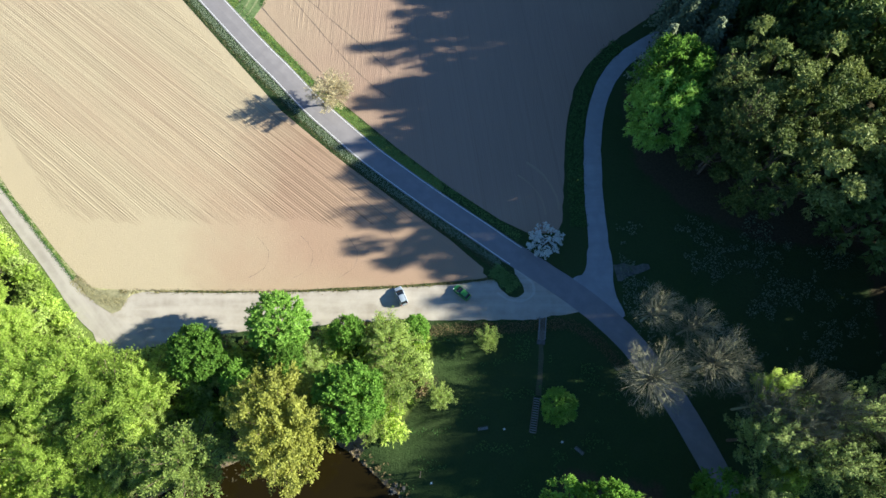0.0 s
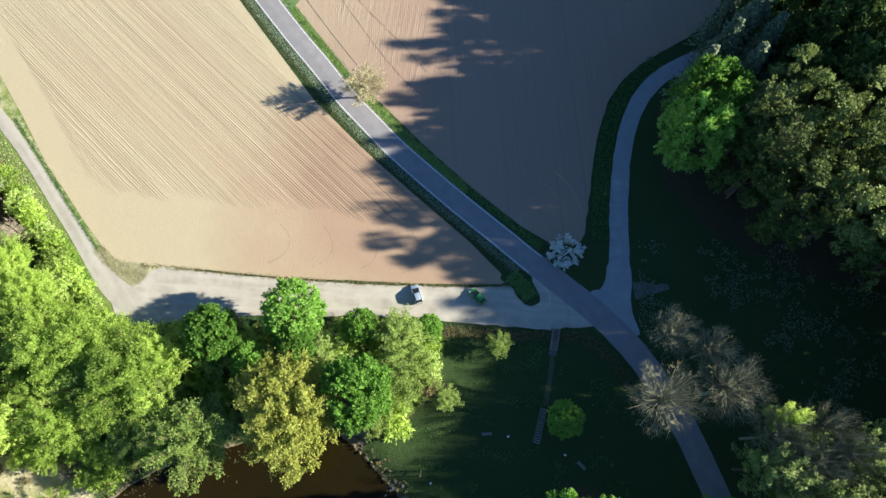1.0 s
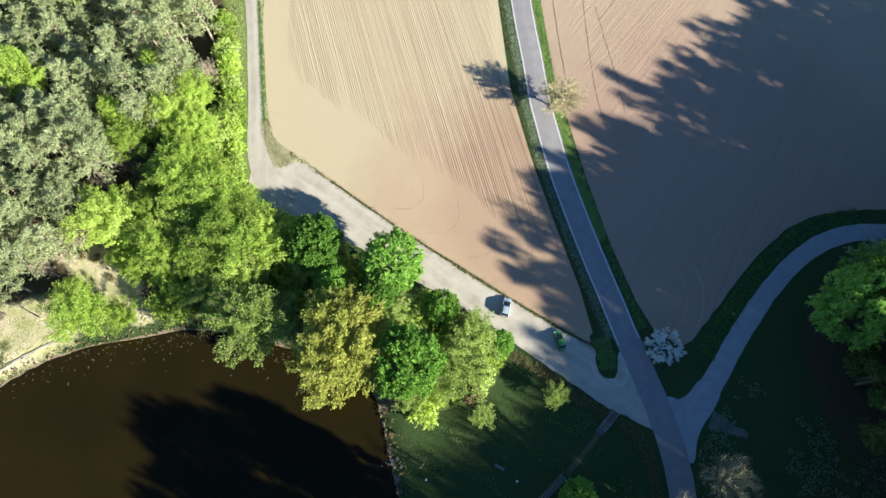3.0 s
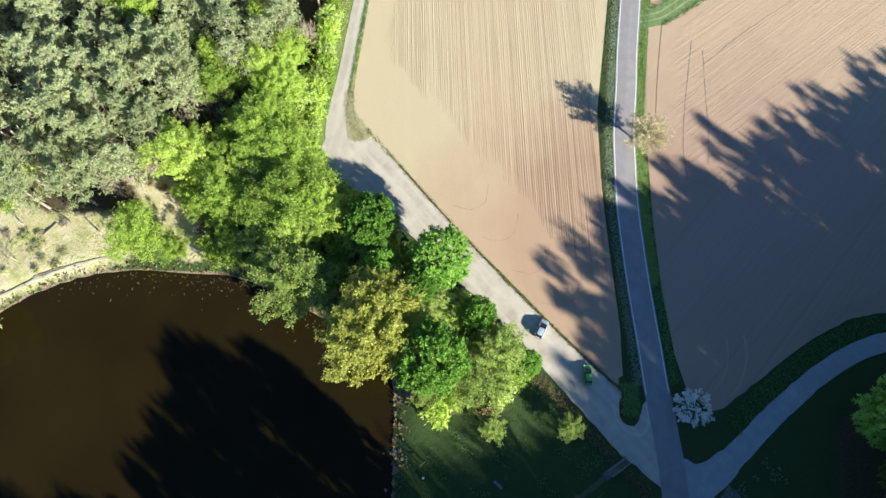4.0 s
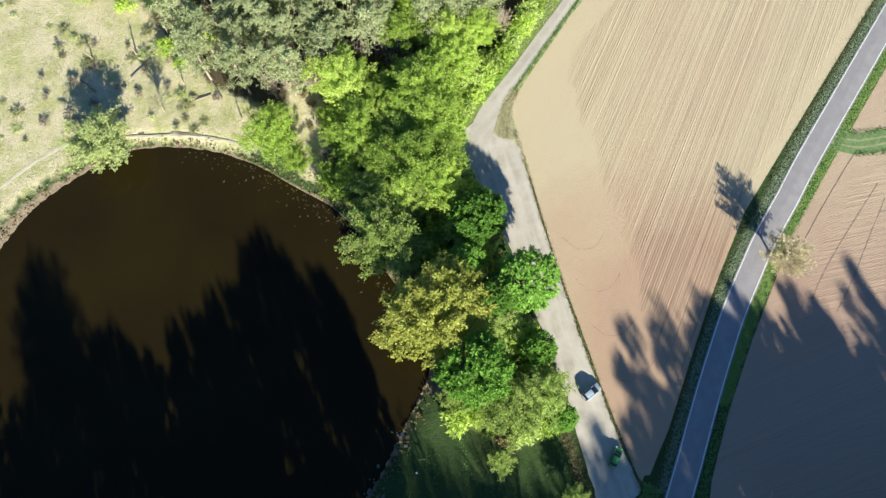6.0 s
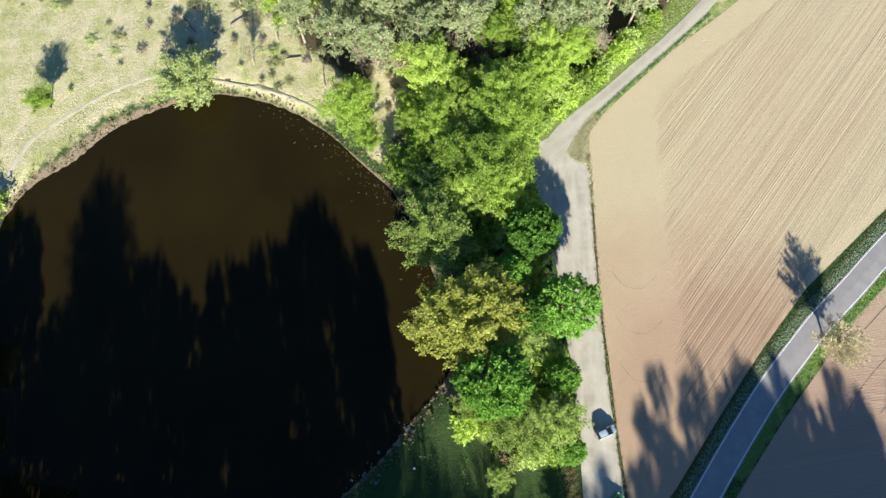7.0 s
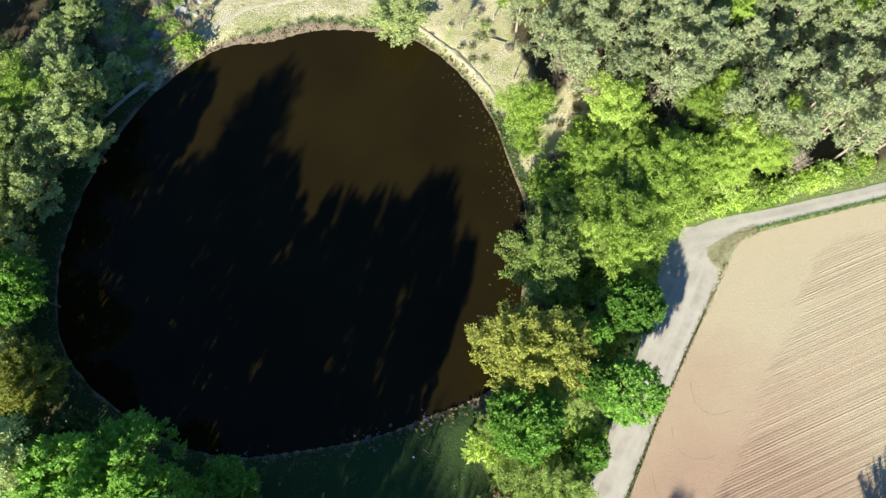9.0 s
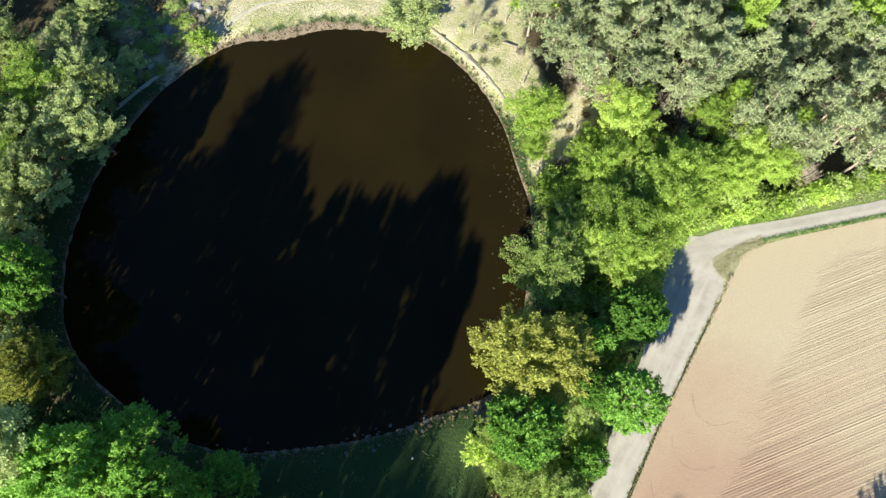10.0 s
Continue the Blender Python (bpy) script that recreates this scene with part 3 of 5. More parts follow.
def tube(path, radii, sides=5):
    """Corners of quads round a bent branch."""
    path = np.asarray(path, float)
    d = unit(np.gradient(path, axis=0))
    ref = np.where(np.abs(d[:, 2:]) > 0.9, np.array([[1.0, 0, 0]]), np.array([[0, 0, 1.0]]))
    a = unit(np.cross(d, ref))
    b = np.cross(d, a)
    ang = np.arange(sides) * 2 * np.pi / sides
    ring = path[:, None] + (a[:, None] * np.cos(ang)[None, :, None] + b[:, None] * np.sin(ang)[None, :, None]) * np.asarray(radii)[:, None, None]
    nxt = np.roll(ring, -1, axis=1)
    return np.stack([ring[:-1], nxt[:-1], nxt[1:], ring[1:]], 2).reshape(-1, 3)


def limbs_to(targets, height, start, trunk_r):
    """A tapered trunk and limbs that bend up to the targets."""
    zs = np.linspace(0, height, 7)
    wob = np.cumsum(rng.normal(0, 0.12, (7, 2)), axis=0) * (zs / height)[:, None]
    stem = np.c_[wob, zs]
    out = [tube(stem, np.interp(zs, [0, 0.6, height], [trunk_r * 1.35, trunk_r, trunk_r * 0.2]), 7)]
    for t in targets:
        z0 = min(rng.uniform(start, height * 0.8), t[2] - 0.3)
        p0 = np.array([np.interp(z0, zs, wob[:, 0]), np.interp(z0, zs, wob[:, 1]), z0])
        mid = p0 * 0.5 + t * 0.5 - np.array([0, 0, 0.12 * np.linalg.norm(t - p0)])
        s = np.linspace(0, 1, 5)[:, None]
        out.append(tube((1 - s) ** 2 * p0 + 2 * s * (1 - s) * mid + s * s * t, np.linspace(trunk_r * 0.4, trunk_r * 0.08, 5), 4))
    return np.concatenate(out)


def broadleaf(name, mat, bark_mat, label, category="tree", r=6.0, h=14.0, lobes=16, clumps=380, per=11, leaf=0.42, low=0.3, squash=0.9, lobe=(0.28, 0.46), clump=0.5, core=3, full=2.0):
    """A tree whose crown is made of leaf sprays on uneven lobes."""
    top, bottom = h, h * low
    mid, half = (top + bottom) / 2, (top - bottom) / 2
    golden = np.pi * (3 - 5 ** 0.5)
    cs, rs = [], []
    for i in range(lobes):
        zz = 1 - 1.55 * (i + 0.5) / lobes
        ring = max(0.0, 1 - abs(zz) ** full) ** (1 / full)
        th = i * golden + rng.uniform(-0.4, 0.4)
        lr = r * rng.uniform(*lobe)
        k = (r - lr) / r * rng.uniform(0.8, 1.08)
        cs.append((r * k * ring * math.cos(th), r * k * ring * math.sin(th), mid + zz * (half - lr * 0.75) * rng.uniform(0.85, 1.0)))
        rs.append(lr)
    cs, rs = np.array(cs), np.array(rs)
    w = rs ** 2 / (rs ** 2).sum()
    pick = rng.choice(lobes, clumps, p=w)
    d = unit(rng.normal(size=(clumps, 3)) + np.array([0, 0, 0.35]))
    away = unit(cs[pick] - np.array([0, 0, mid - half * 0.3]))
    d = unit(d + 0.45 * away)
    pos = cs[pick] + d * rs[pick][:, None] * rng.uniform(0.72, 1.1, clumps)[:, None] * np.array([1, 1, squash])
    n = int(clumps * per * 1.3)
    which = rng.integers(0, clumps, n)
    out = unit(d[which] * 0.8 + away[which] * 0.5 + np.array([0, 0, 0.1]))
    f = rng.uniform(-0.8, 1.0, n)
    at = pos[which] + out * (f * clump)[:, None] + rng.normal(0, 1, (n, 3)) * (clump * (0.32 - 0.2 * f))[:, None]
    up = unit(d[which] * 0.6 + rng.normal(0, 0.75, (n, 3)) + np.array([0, 0, 0.4]))
    along = np.cross(up, np.cross(out + rng.normal(0, 0.6, (n, 3)), up))
    along = unit(along)
    size = leaf * 0.95 * rng.uniform(0.6, 1.25, n)
    leaves = blades(at, along, up, size * 1.7, size)
    # Big sheets hidden inside the lobes, added to block light through the crown.
    n = lobes * core
    blockers = np.repeat(cs, core, axis=0) + rng.normal(0, 0.2, (n, 3)) * np.repeat(rs, core)[:, None]
    big = np.repeat(rs, core) * rng.uniform(0.7, 1.0, n)
    n += 50
    ball = unit(rng.normal(size=(50, 3))) * rng.uniform(0.1, 0.62, (50, 1)) * np.array([r, r, half]) + np.array([0, 0, mid])
    blockers, big = np.concatenate([blockers, ball]), np.concatenate([big, r * rng.uniform(0.12, 0.24, 50)])
    inner = quads(blockers, unit(rng.normal(size=(n, 3))), big)
    leaves = np.concatenate([leaves.reshape(-1, 3), inner[:, :3].reshape(-1, 3), inner[:, [0, 2, 3]].reshape(-1, 3)])
    tree = new(name)
    soup("trunk", limbs_to(cs[:: max(2, lobes // 14)], h * 0.8, bottom * 0.8, 0.035 * r + 0.06), 4, bark_mat, tree)
    soup("crown", leaves, 3, mat, tree)
    return tagged(tree, label, category)


def sprayed(name, mat, bark_mat, label, category="tree", r=6.0, h=14.0, low=0.3, limbs=46, twigs=13, per=19, leaf=0.22, flat=0.7, ragged=0.2, reach=(0.16, 0.3), inner=40, wood_r=0.045, slim=1.0):
    """A tree of limbs that fan out from the stem, with leafy side twigs in flat sprays and gaps between them."""
    bottom, golden = h * low, np.pi * (3 - 5 ** 0.5)
    mid, half = (h + bottom) / 2, (h - bottom) / 2
    stem_r = 0.035 * r + 0.06
    wood = [tube([(0, 0, 0), (0.1, 0.05, h * 0.3), (-0.08, 0.1, h * 0.6), (0, 0, h * 0.88)], [stem_r * 1.3, stem_r, stem_r * 0.6, stem_r * 0.15], 7)]
    feet, ways, spans = [], [], []
    for i in range(limbs):
        zz = 1 - 1.42 * (i + 0.5) / limbs
        th = i * golden + rng.uniform(-0.35, 0.35)
        k = rng.uniform(1 - 1.7 * ragged, 1 + 0.6 * ragged) * math.sqrt(max(0.0, 1 - zz * zz))
        tip = np.array([r * k * math.cos(th), r * k * math.sin(th), mid + half * zz * rng.uniform(0.86, 1.02)])
        foot = np.array([0, 0, min(bottom * 0.85 + max(tip[2] - bottom, 0) * rng.uniform(0.15, 0.6), tip[2] - 0.4)])
        bow = foot * 0.45 + tip * 0.55 + np.array([0, 0, 0.13 * np.linalg.norm(tip - foot)])
        s = np.linspace(0, 1, 6)[:, None]
        wood.append(tube((1 - s) ** 2 * foot + 2 * s * (1 - s) * bow + s * s * tip, np.linspace(stem_r * 0.4, wood_r, 6), 4))
        s = np.sort(rng.uniform(0.28, 1.0, twigs))[:, None]
        s[-1] = 0.97
        at = (1 - s) ** 2 * foot + 2 * s * (1 - s) * bow + s * s * tip
        way = unit(2 * (1 - s) * (bow - foot) + 2 * s * (tip - bow))
        side = unit(np.cross(way, np.array([0, 0, 1.0]))) * np.where(np.arange(twigs) % 2, 1, -1)[:, None]
        feet.append(at)
        ways.append(unit(way * rng.uniform(0.5, 1.0, (twigs, 1)) + side * rng.uniform(0.3, 1.0, (twigs, 1)) + np.array([0, 0, 0.16]) + rng.normal(0, 0.22, (twigs, 3))))
        spans.append(r * rng.uniform(*reach, twigs) * (1.2 - 0.5 * s[:, 0]))
    feet, ways, spans = np.concatenate(feet), np.concatenate(ways), np.concatenate(spans)
    n = len(feet) * per
    which = np.repeat(np.arange(len(feet)), per)
    f = rng.uniform(0.05, 1.0, n)
    wide = (spans[which] * (0.3 - 0.18 * f))[:, None]
    at = feet[which] + ways[which] * (f * spans[which])[:, None] + rng.normal(0, 1, (n, 3)) * wide * np.array([1, 1, 0.55]) - np.array([0, 0, 1.0]) * (0.12 * spans[which] * f * f)[:, None]
    out = unit(feet - np.array([0, 0, mid - half * 0.4]))[which]
    up = unit(rng.normal(0, 0.55, (n, 3)) + np.array([0, 0, flat]) + 0.45 * out)
    along = unit(np.cross(up, np.cross(ways[which] + rng.normal(0, 0.6, (n, 3)), up)))
    size = leaf * rng.uniform(0.6, 1.3, n)
    if slim < 1:
        along = unit(ways[which] + 0.35 * out + rng.normal(0, 0.42, (n, 3)))
    leaves = blades(at, along, up, size * 1.7, size * slim).reshape(-1, 3)
    # Unseen inner sheets that stop sun from passing between the sprays.
    ball = unit(rng.normal(size=(inner, 3))) * rng.uniform(0.05, 0.55, (inner, 1)) * np.array([r, r, half]) + np.array([0, 0, mid - half * 0.1])
    dark = quads(ball, unit(rng.normal(size=(inner, 3))), r * rng.uniform(0.08, 0.16, inner))
    tree = new(name)
    soup("trunk", np.concatenate(wood), 4, bark_mat, tree)
    soup("crown", np.concatenate([leaves, dark[:, :3].reshape(-1, 3), dark[:, [0, 2, 3]].reshape(-1, 3)]), 3, mat, tree)
    return tagged(tree, label, category)


def pine(name, mat, bark_mat, label, r=4.5, h=18.0, limbs=24, per=11, low=0.42):
    """A pine: bare trunk, crooked limbs and soft upturned tufts of needles along their outer halves."""
    tree = new(name)
    bottom, golden = h * low, np.pi * (3 - 5 ** 0.5)
    wood = [tube([(0, 0, 0), (0.12, 0, h * 0.3), (-0.1, 0.12, h * 0.65), (0, 0, h * 0.97)], [0.24, 0.2, 0.14, 0.03], 6)]
    feet, outs, wides = [], [], []
    for i in range(limbs):
        f = (i + 0.5) / limbs
        th = i * golden + rng.uniform(-0.5, 0.5)
        span = r * (1 - 0.72 * f ** 1.6) * rng.uniform(0.55, 1.08)
        z = bottom + (h * 0.97 - bottom) * f
        out = np.array([math.cos(th), math.sin(th), 0])
        tip = out * span + np.array([0, 0, z + 0.22 * span])
        bow = out * span * 0.5 + np.array([0, 0, z + rng.normal(0, 0.12)])
        s = np.linspace(0, 1, 4)[:, None]
        wood.append(tube((1 - s) ** 2 * np.array([0, 0, z - 0.2]) + 2 * s * (1 - s) * bow + s * s * tip, np.linspace(0.07, 0.02, 4), 4))
        k = 15
        s = rng.uniform(0.35, 1.0, k)[:, None]
        at = (1 - s) ** 2 * np.array([0, 0, z]) + 2 * s * (1 - s) * bow + s * s * tip
        side = np.array([-out[1], out[0], 0])
        at = at + side * rng.normal(0, 0.14 * span + 0.12, (k, 1)) + np.array([0, 0, 1.0]) * rng.uniform(0, 0.45, (k, 1))
        feet.append(at)
        outs.append(unit(out * 0.5 + rng.normal(0, 0.45, (k, 3)) + np.array([0, 0, 0.7])))
        wides.append(rng.uniform(0.28, 0.55, k))
    feet, outs, wides = np.concatenate(feet), np.concatenate(outs), np.concatenate(wides)
    n = len(feet) * per
    which = np.repeat(np.arange(len(feet)), per)
    at = feet[which] + rng.normal(0, 0.3, (n, 3)) * wides[which][:, None]
    along = unit(outs[which] * 0.8 + rng.normal(0, 0.7, (n, 3)))
    size = wides[which] * rng.uniform(0.8, 1.4, n)
    soup("trunk", np.concatenate(wood), 4, bark_mat, tree)
    soup("crown", blades(at, along, unit(rng.normal(0, 0.7, (n, 3)) + np.array([0, 0, 0.8])), size * 1.15, size * 0.36), 3, mat, tree)
    return tagged(tree, label, "tree")


def spruce(name, mat, bark_mat, label, r=4.0, h=22.0):
    """A conifer with drooping boughs in tiers up to a point."""
    tree = new(name)
    at, up = [], []
    boughs = [tube([(0, 0, 0), (0, 0, h * 0.5), (0, 0, h * 0.98)], [0.3, 0.18, 0.03], 7)]
    for i in range(26):
        f = i / 26
        z, reach = h * (0.15 + 0.84 * f), r * (1 - f) ** 0.85 + 0.15
        for k in range(9):
            th = k * 0.7 + i * 0.37 + rng.normal(0, 0.1)
            L = reach * rng.uniform(0.75, 1.15)
            out = np.array([math.cos(th), math.sin(th), 0])
            s = np.linspace(0.15, 1, 16)[:, None]
            spray = np.array([[0, 0, z]]) + out * s * L + np.array([[0, 0, -0.3 * L]]) * s ** 1.5
            at.append(spray + rng.normal(0, 0.14, spray.shape))
            up.append(unit(np.array([[0, 0, 1.0]]) + 0.35 * rng.normal(size=spray.shape) + 0.3 * out))
            if k % 3 == 0:
                boughs.append(tube([(0, 0, z), tuple(spray[8]), tuple(spray[-1])], [0.06, 0.04, 0.01], 3))
    at, up = np.concatenate(at), np.concatenate(up)
    soup("trunk", np.concatenate(boughs), 4, bark_mat, tree)
    soup("crown", quads(at, up, rng.uniform(0.28, 0.5, len(at)), 1.7), 4, mat, tree)
    return tagged(tree, label, "tree")


def bare(name, label, r=6.0, h=14.0, mat=None, twigs=5):
    """A leafless tree: limbs fork again and again into fine twigs."""
    tree = new(name)
    ends, wood = [], []

    def grow(p, d, length, rad, depth):
        n = 4 if depth < 3 else 2
        pts = [p]
        for _ in range(n):
            out = np.array([pts[-1][0], pts[-1][1], 0.0])
            d = unit(d + rng.normal(0, 0.17, 3) + 0.04 * unit(out) + np.array([0, 0, 0.07]))
            pts.append(pts[-1] + d * length / n)
        wood.append(tube(pts, np.maximum(np.linspace(rad, rad * 0.6, n + 1), 0.02), 5 if depth < 2 else 3))
        if depth >= twigs:
            ends.append(pts[-1])
            return
        for _ in range(3 if depth < 3 else 2):
            k = rng.integers(1, n + 1)
            spread = unit(np.cross(d, rng.normal(size=3)))
            grow(pts[k], unit(d + spread * rng.uniform(0.35, 0.8)), length * rng.uniform(0.5, 0.8), rad * 0.55, depth + 1)
        grow(pts[-1], d, length * 0.72, rad * 0.62, depth + 1)

    base = h * 0.34
    wood.append(tube([(0, 0, 0), (0.05, 0, base * 0.5), (0, 0.05, base)], [0.42, 0.34, 0.3], 7))
    for k in range(17):
        th = k * 2.4 + rng.uniform(-0.2, 0.2)
        tilt = (0.08 + 1.7 * (k / 16) ** 0.75) * rng.uniform(0.85, 1.15)
        grow(np.array([0, 0, base * rng.uniform(0.7, 1.0)]), unit(np.array([math.cos(th) * tilt, math.sin(th) * tilt, 0.75 - 0.55 * k / 16])), h * 0.25, 0.16, 1)
    wood, ends = np.concatenate(wood), np.array(ends)
    fit = np.array([r / np.percentile(np.hypot(ends[:, 0], ends[:, 1]), 93)] * 2 + [h / np.percentile(ends[:, 2], 99)])
    wood, ends = wood * fit, ends * fit
    for pts in (wood, ends):
        d = np.sqrt((pts[:, 0] / r) ** 2 + (pts[:, 1] / r) ** 2) + 1e-6
        pts[:, :2] *= (np.where(d > 0.8, 0.8 + 0.2 * np.tanh((d - 0.8) / 0.2), d) / d)[:, None]
    soup("trunk", wood, 4, mat or M_TWIG, tree)
    return tagged(tree, label, "tree")


SET = set()


def plant(kinds, places, group="", label="", fuller=1.14):
    """Sets copies of the kinds (template, its radius, its height) at x, y with a crown radius and a height."""
    for i, (x, y, r, h) in enumerate(places):
        r *= fuller
        tree, r0, h0 = kinds[i % len(kinds)]
        turn = rng.uniform(0, 360)
        want = Matrix.Diagonal((r / r0, r / r0, h / h0, 1))
        m = pose(x, y, gz(x, y) - 0.05, 0, 0, turn)
        if tree in SET:
            ob = copy_thing(tree, m @ Matrix.Diagonal((r / r0 / tree.scale.x, r / r0 / tree.scale.y, h / h0 / tree.scale.z, 1)))
        else:
            ob = tree
            ob.matrix_basis = m @ want
            SET.add(tree)
        tagged(ob, label, group=group)


MAPLES = [(broadleaf("maple_tree", M_MAPLE, M_BARK, "rich green maple with dense large leaves", lobes=n, clumps=860, per=14, clump=0.36, leaf=0.3, lobe=(0.15, 0.26), core=5), 6, 14) for n in (62, 74)]
TALL = [(broadleaf("tall_maple_tree", M_MAPLE, M_BARK, "tall green maple with a deep crown", lobes=40, clumps=700, per=13, clump=0.45, leaf=0.3, lobe=(0.16, 0.3), core=4, low=0.14, full=2.5), 6, 14)]
DOMED = [(broadleaf("tall_maple_tree", M_MAPLE, M_BARK, "tall green maple with a broad domed crown", lobes=110, clumps=900, per=11, clump=0.4, leaf=0.32, lobe=(0.12, 0.18), core=2, low=0.42, full=2.8), 6, 14)]
LIMES = [(sprayed("beech_tree", M_LIME, M_BARK, "lime green beech in fresh spring leaf", limbs=n, twigs=15, per=26, leaf=0.205, ragged=q, inner=30, reach=(0.19, 0.36)), 6, 14) for n, q in ((42, 0.3), (46, 0.36), (52, 0.26))]
OAKS = [(sprayed("oak_tree", M_OAK, M_BARK, "large oak with yellow olive young leaves over the water", r=9.9, h=18, limbs=96, twigs=22, per=24, leaf=0.29, ragged=0.2, reach=(0.12, 0.22), wood_r=0.03), 9.9, 18)]
WILLOWS = [(sprayed("willow_tree", M_SOFT, M_BARK, "soft grey green willow by the pond", limbs=n, twigs=14, per=17, leaf=0.2, ragged=0.24, reach=(0.12, 0.26)), 6, 14) for n in (46, 54)]
PALEWILLOWS = [(sprayed("pale_willow_tree", M_PALE, M_BARK, "pale feathery willow leaning over the water", limbs=48, twigs=16, per=20, leaf=0.23, ragged=0.28, inner=20), 6, 14)]
BEECHES = [(broadleaf("forest_tree", M_FOREST, M_BARK, "tall olive green forest tree with a rounded crown", r=6.5, h=25, lobes=n, clumps=640, per=15, low=0.12, leaf=0.27, lobe=(0.14, 0.28), clump=0.4, full=2.6), 6.5, 25) for n in (24, 30)]
SOUTHERN = [(sprayed("woodland_tree", M_SOUTH, M_BARK, "tall grey green woodland tree near the pond", r=6.5, h=20, low=0.2, limbs=n, twigs=15, per=15, leaf=0.24, ragged=0.28, reach=(0.12, 0.24)), 6.5, 20) for n in (52, 60)]
SPARSE = [(sprayed("tall_woodland_tree", M_SOUTH, M_BARK, "very tall woodland tree with a thin broad crown", r=7, h=34, low=0.5, limbs=90, twigs=16, per=15, leaf=0.3, ragged=0.14, reach=(0.2, 0.34), inner=90), 7, 34)]
THIN = [(sprayed("forest_tree", M_FOREST, M_BARK, "tall thin-leaved olive tree at the forest edge", r=5, h=30, low=0.4, limbs=70, twigs=13, per=8, leaf=0.25, ragged=0.2, reach=(0.16, 0.28), inner=8), 5, 30)]
ROADSIDE = [(sprayed("woodland_tree", M_ROADSIDE, M_BARK, "olive green woodland tree beside the road", r=6.5, h=20, low=0.2, limbs=48, twigs=14, per=15, leaf=0.24, ragged=0.3, reach=(0.12, 0.24)), 6.5, 20)]
# Filler trees of the wood, placed and sized mainly to cast shade.
INNER_SHADE = [(broadleaf("forest_tree", M_FORESTDIM, M_BARK, "olive green forest tree deep in the wood, planted mainly for shade", r=6.5, h=25, lobes=n, clumps=280, per=9, low=0.06, leaf=0.6, lobe=(0.18, 0.32), clump=0.6, core=6, full=3.0), 6.5, 25) for n in (34, 40)]
PINE_KINDS = [(pine("pine_tree", M_PINE, M_PINEBARK, "grey green pine with a pale bare trunk", limbs=n), 4.5, 18) for n in (22, 26, 30)]
SPRUCES = [(spruce("spruce_tree", M_SPRUCE, M_BARK, "tall grey green spruce at the forest edge"), 4, 22)]
BARES = [(sprayed("bare_tree", M_TWIG, M_TWIG, "leafless grey brown tree with a dome of fine twigs", low=0.3, limbs=n, twigs=14, per=8, leaf=0.6, ragged=0.16, reach=(0.14, 0.25), inner=0, wood_r=0.035, slim=0.06), 6, 14) for n in (54, 62)]
THICKETS = [(bare("bare_thicket", "leafless grey brown thicket of fine branches", r=4.0, h=8.0, twigs=4, mat=M_BROWNTWIG), 4, 8)]
LONE = [(sprayed("roadside_tree", M_BUDS, M_TWIG, "roadside tree with sparse beige opening buds", low=0.26, limbs=52, twigs=14, per=18, leaf=0.26, ragged=0.18, inner=0, slim=0.55), 6, 14)]
BLOSSOM = [(broadleaf("blossom_shrub", M_BLOSSOM, M_BARK, "white flowering shrub on the road verge", "shrub", r=3.6, h=4.5, lobes=26, clumps=260, per=11, leaf=0.2, low=0.1, lobe=(0.1, 0.22), clump=0.3, core=1), 3.6, 4.5)]
SHRUBS = [(broadleaf("shrub", M_BROWNSHRUB, M_TWIG, "dry brownish shrub with thin twigs", "shrub", r=2.2, h=2.4, lobes=9, clumps=90, per=10, leaf=0.24, low=0.05), 2.2, 2.4)]
GREENSHRUBS = [(broadleaf("green_shrub", M_LIME, M_BARK, "fresh green shrub on the wood floor", "shrub", r=2.2, h=2.6, lobes=9, clumps=80, per=8, leaf=0.3, low=0.05), 2.2, 2.6)]
SOFTSHRUBS = [(broadleaf("willow_shrub", M_SOFT, M_BARK, "grey green willow shrub in the undergrowth", "shrub", r=2.6, h=4, lobes=10, clumps=100, per=9, leaf=0.3, low=0.05), 2.6, 4)]

PALESHRUBS = [(sprayed("pale_shrub", m, M_BARK, "pale olive green shrub on the dry bank", "shrub", r=2.2, h=2.4, low=0.05, limbs=18, twigs=8, per=9, leaf=0.17, ragged=0.3, inner=6, wood_r=0.02), 2.2, 2.4) for m in (M_PALE, M_OLIVESHRUB)]

plant(MAPLES, [(-30.4, 23.4, 5.3, 12.8), (-44.8, 17.9, 4.9, 12.5), (-36.9, 13.7, 3.4, 10), (-16.6, 9.8, 6, 15), (-17.8, 22.1, 3.1, 9), (-5.1, 23.2, 2.5, 7), (21.4, 8.8, 3.1, 7), (-29, 17.3, 3.7, 11)], "trees between gravel and pond")
OAKS[0][0].matrix_basis = pose(-28.1, 5.0, gz(-28.1, 5.0) - 0.05, 0, 0, 20) @ Matrix.Diagonal((0.88, 1.08, 0.92, 1))
plant(WILLOWS, [(-9.7, 20.6, 5.0, 11), (-8.6, 13.8, 5.3, 10), (-13.5, 6.5, 3.8, 8), (-44.1, -0.7, 7.0, 15), (-57, -1.2, 3.8, 9),  (-23.4, 16.4, 4.4, 8)], "willows round the pond")
plant(WILLOWS, [(-0.3, 10.4, 2.3, 6)], "small meadow trees", "small grey green tree alone on the meadow")
plant(WILLOWS, [(-126, -38, 4, 9), (-120, -54, 3.2, 6), (-136, -62, 4, 8)], "small bank trees", "grey green tree on the dry bank")
plant(LIMES, [(-133, -44, 4, 9)], "small bank trees", "bright green tree on the dry bank")
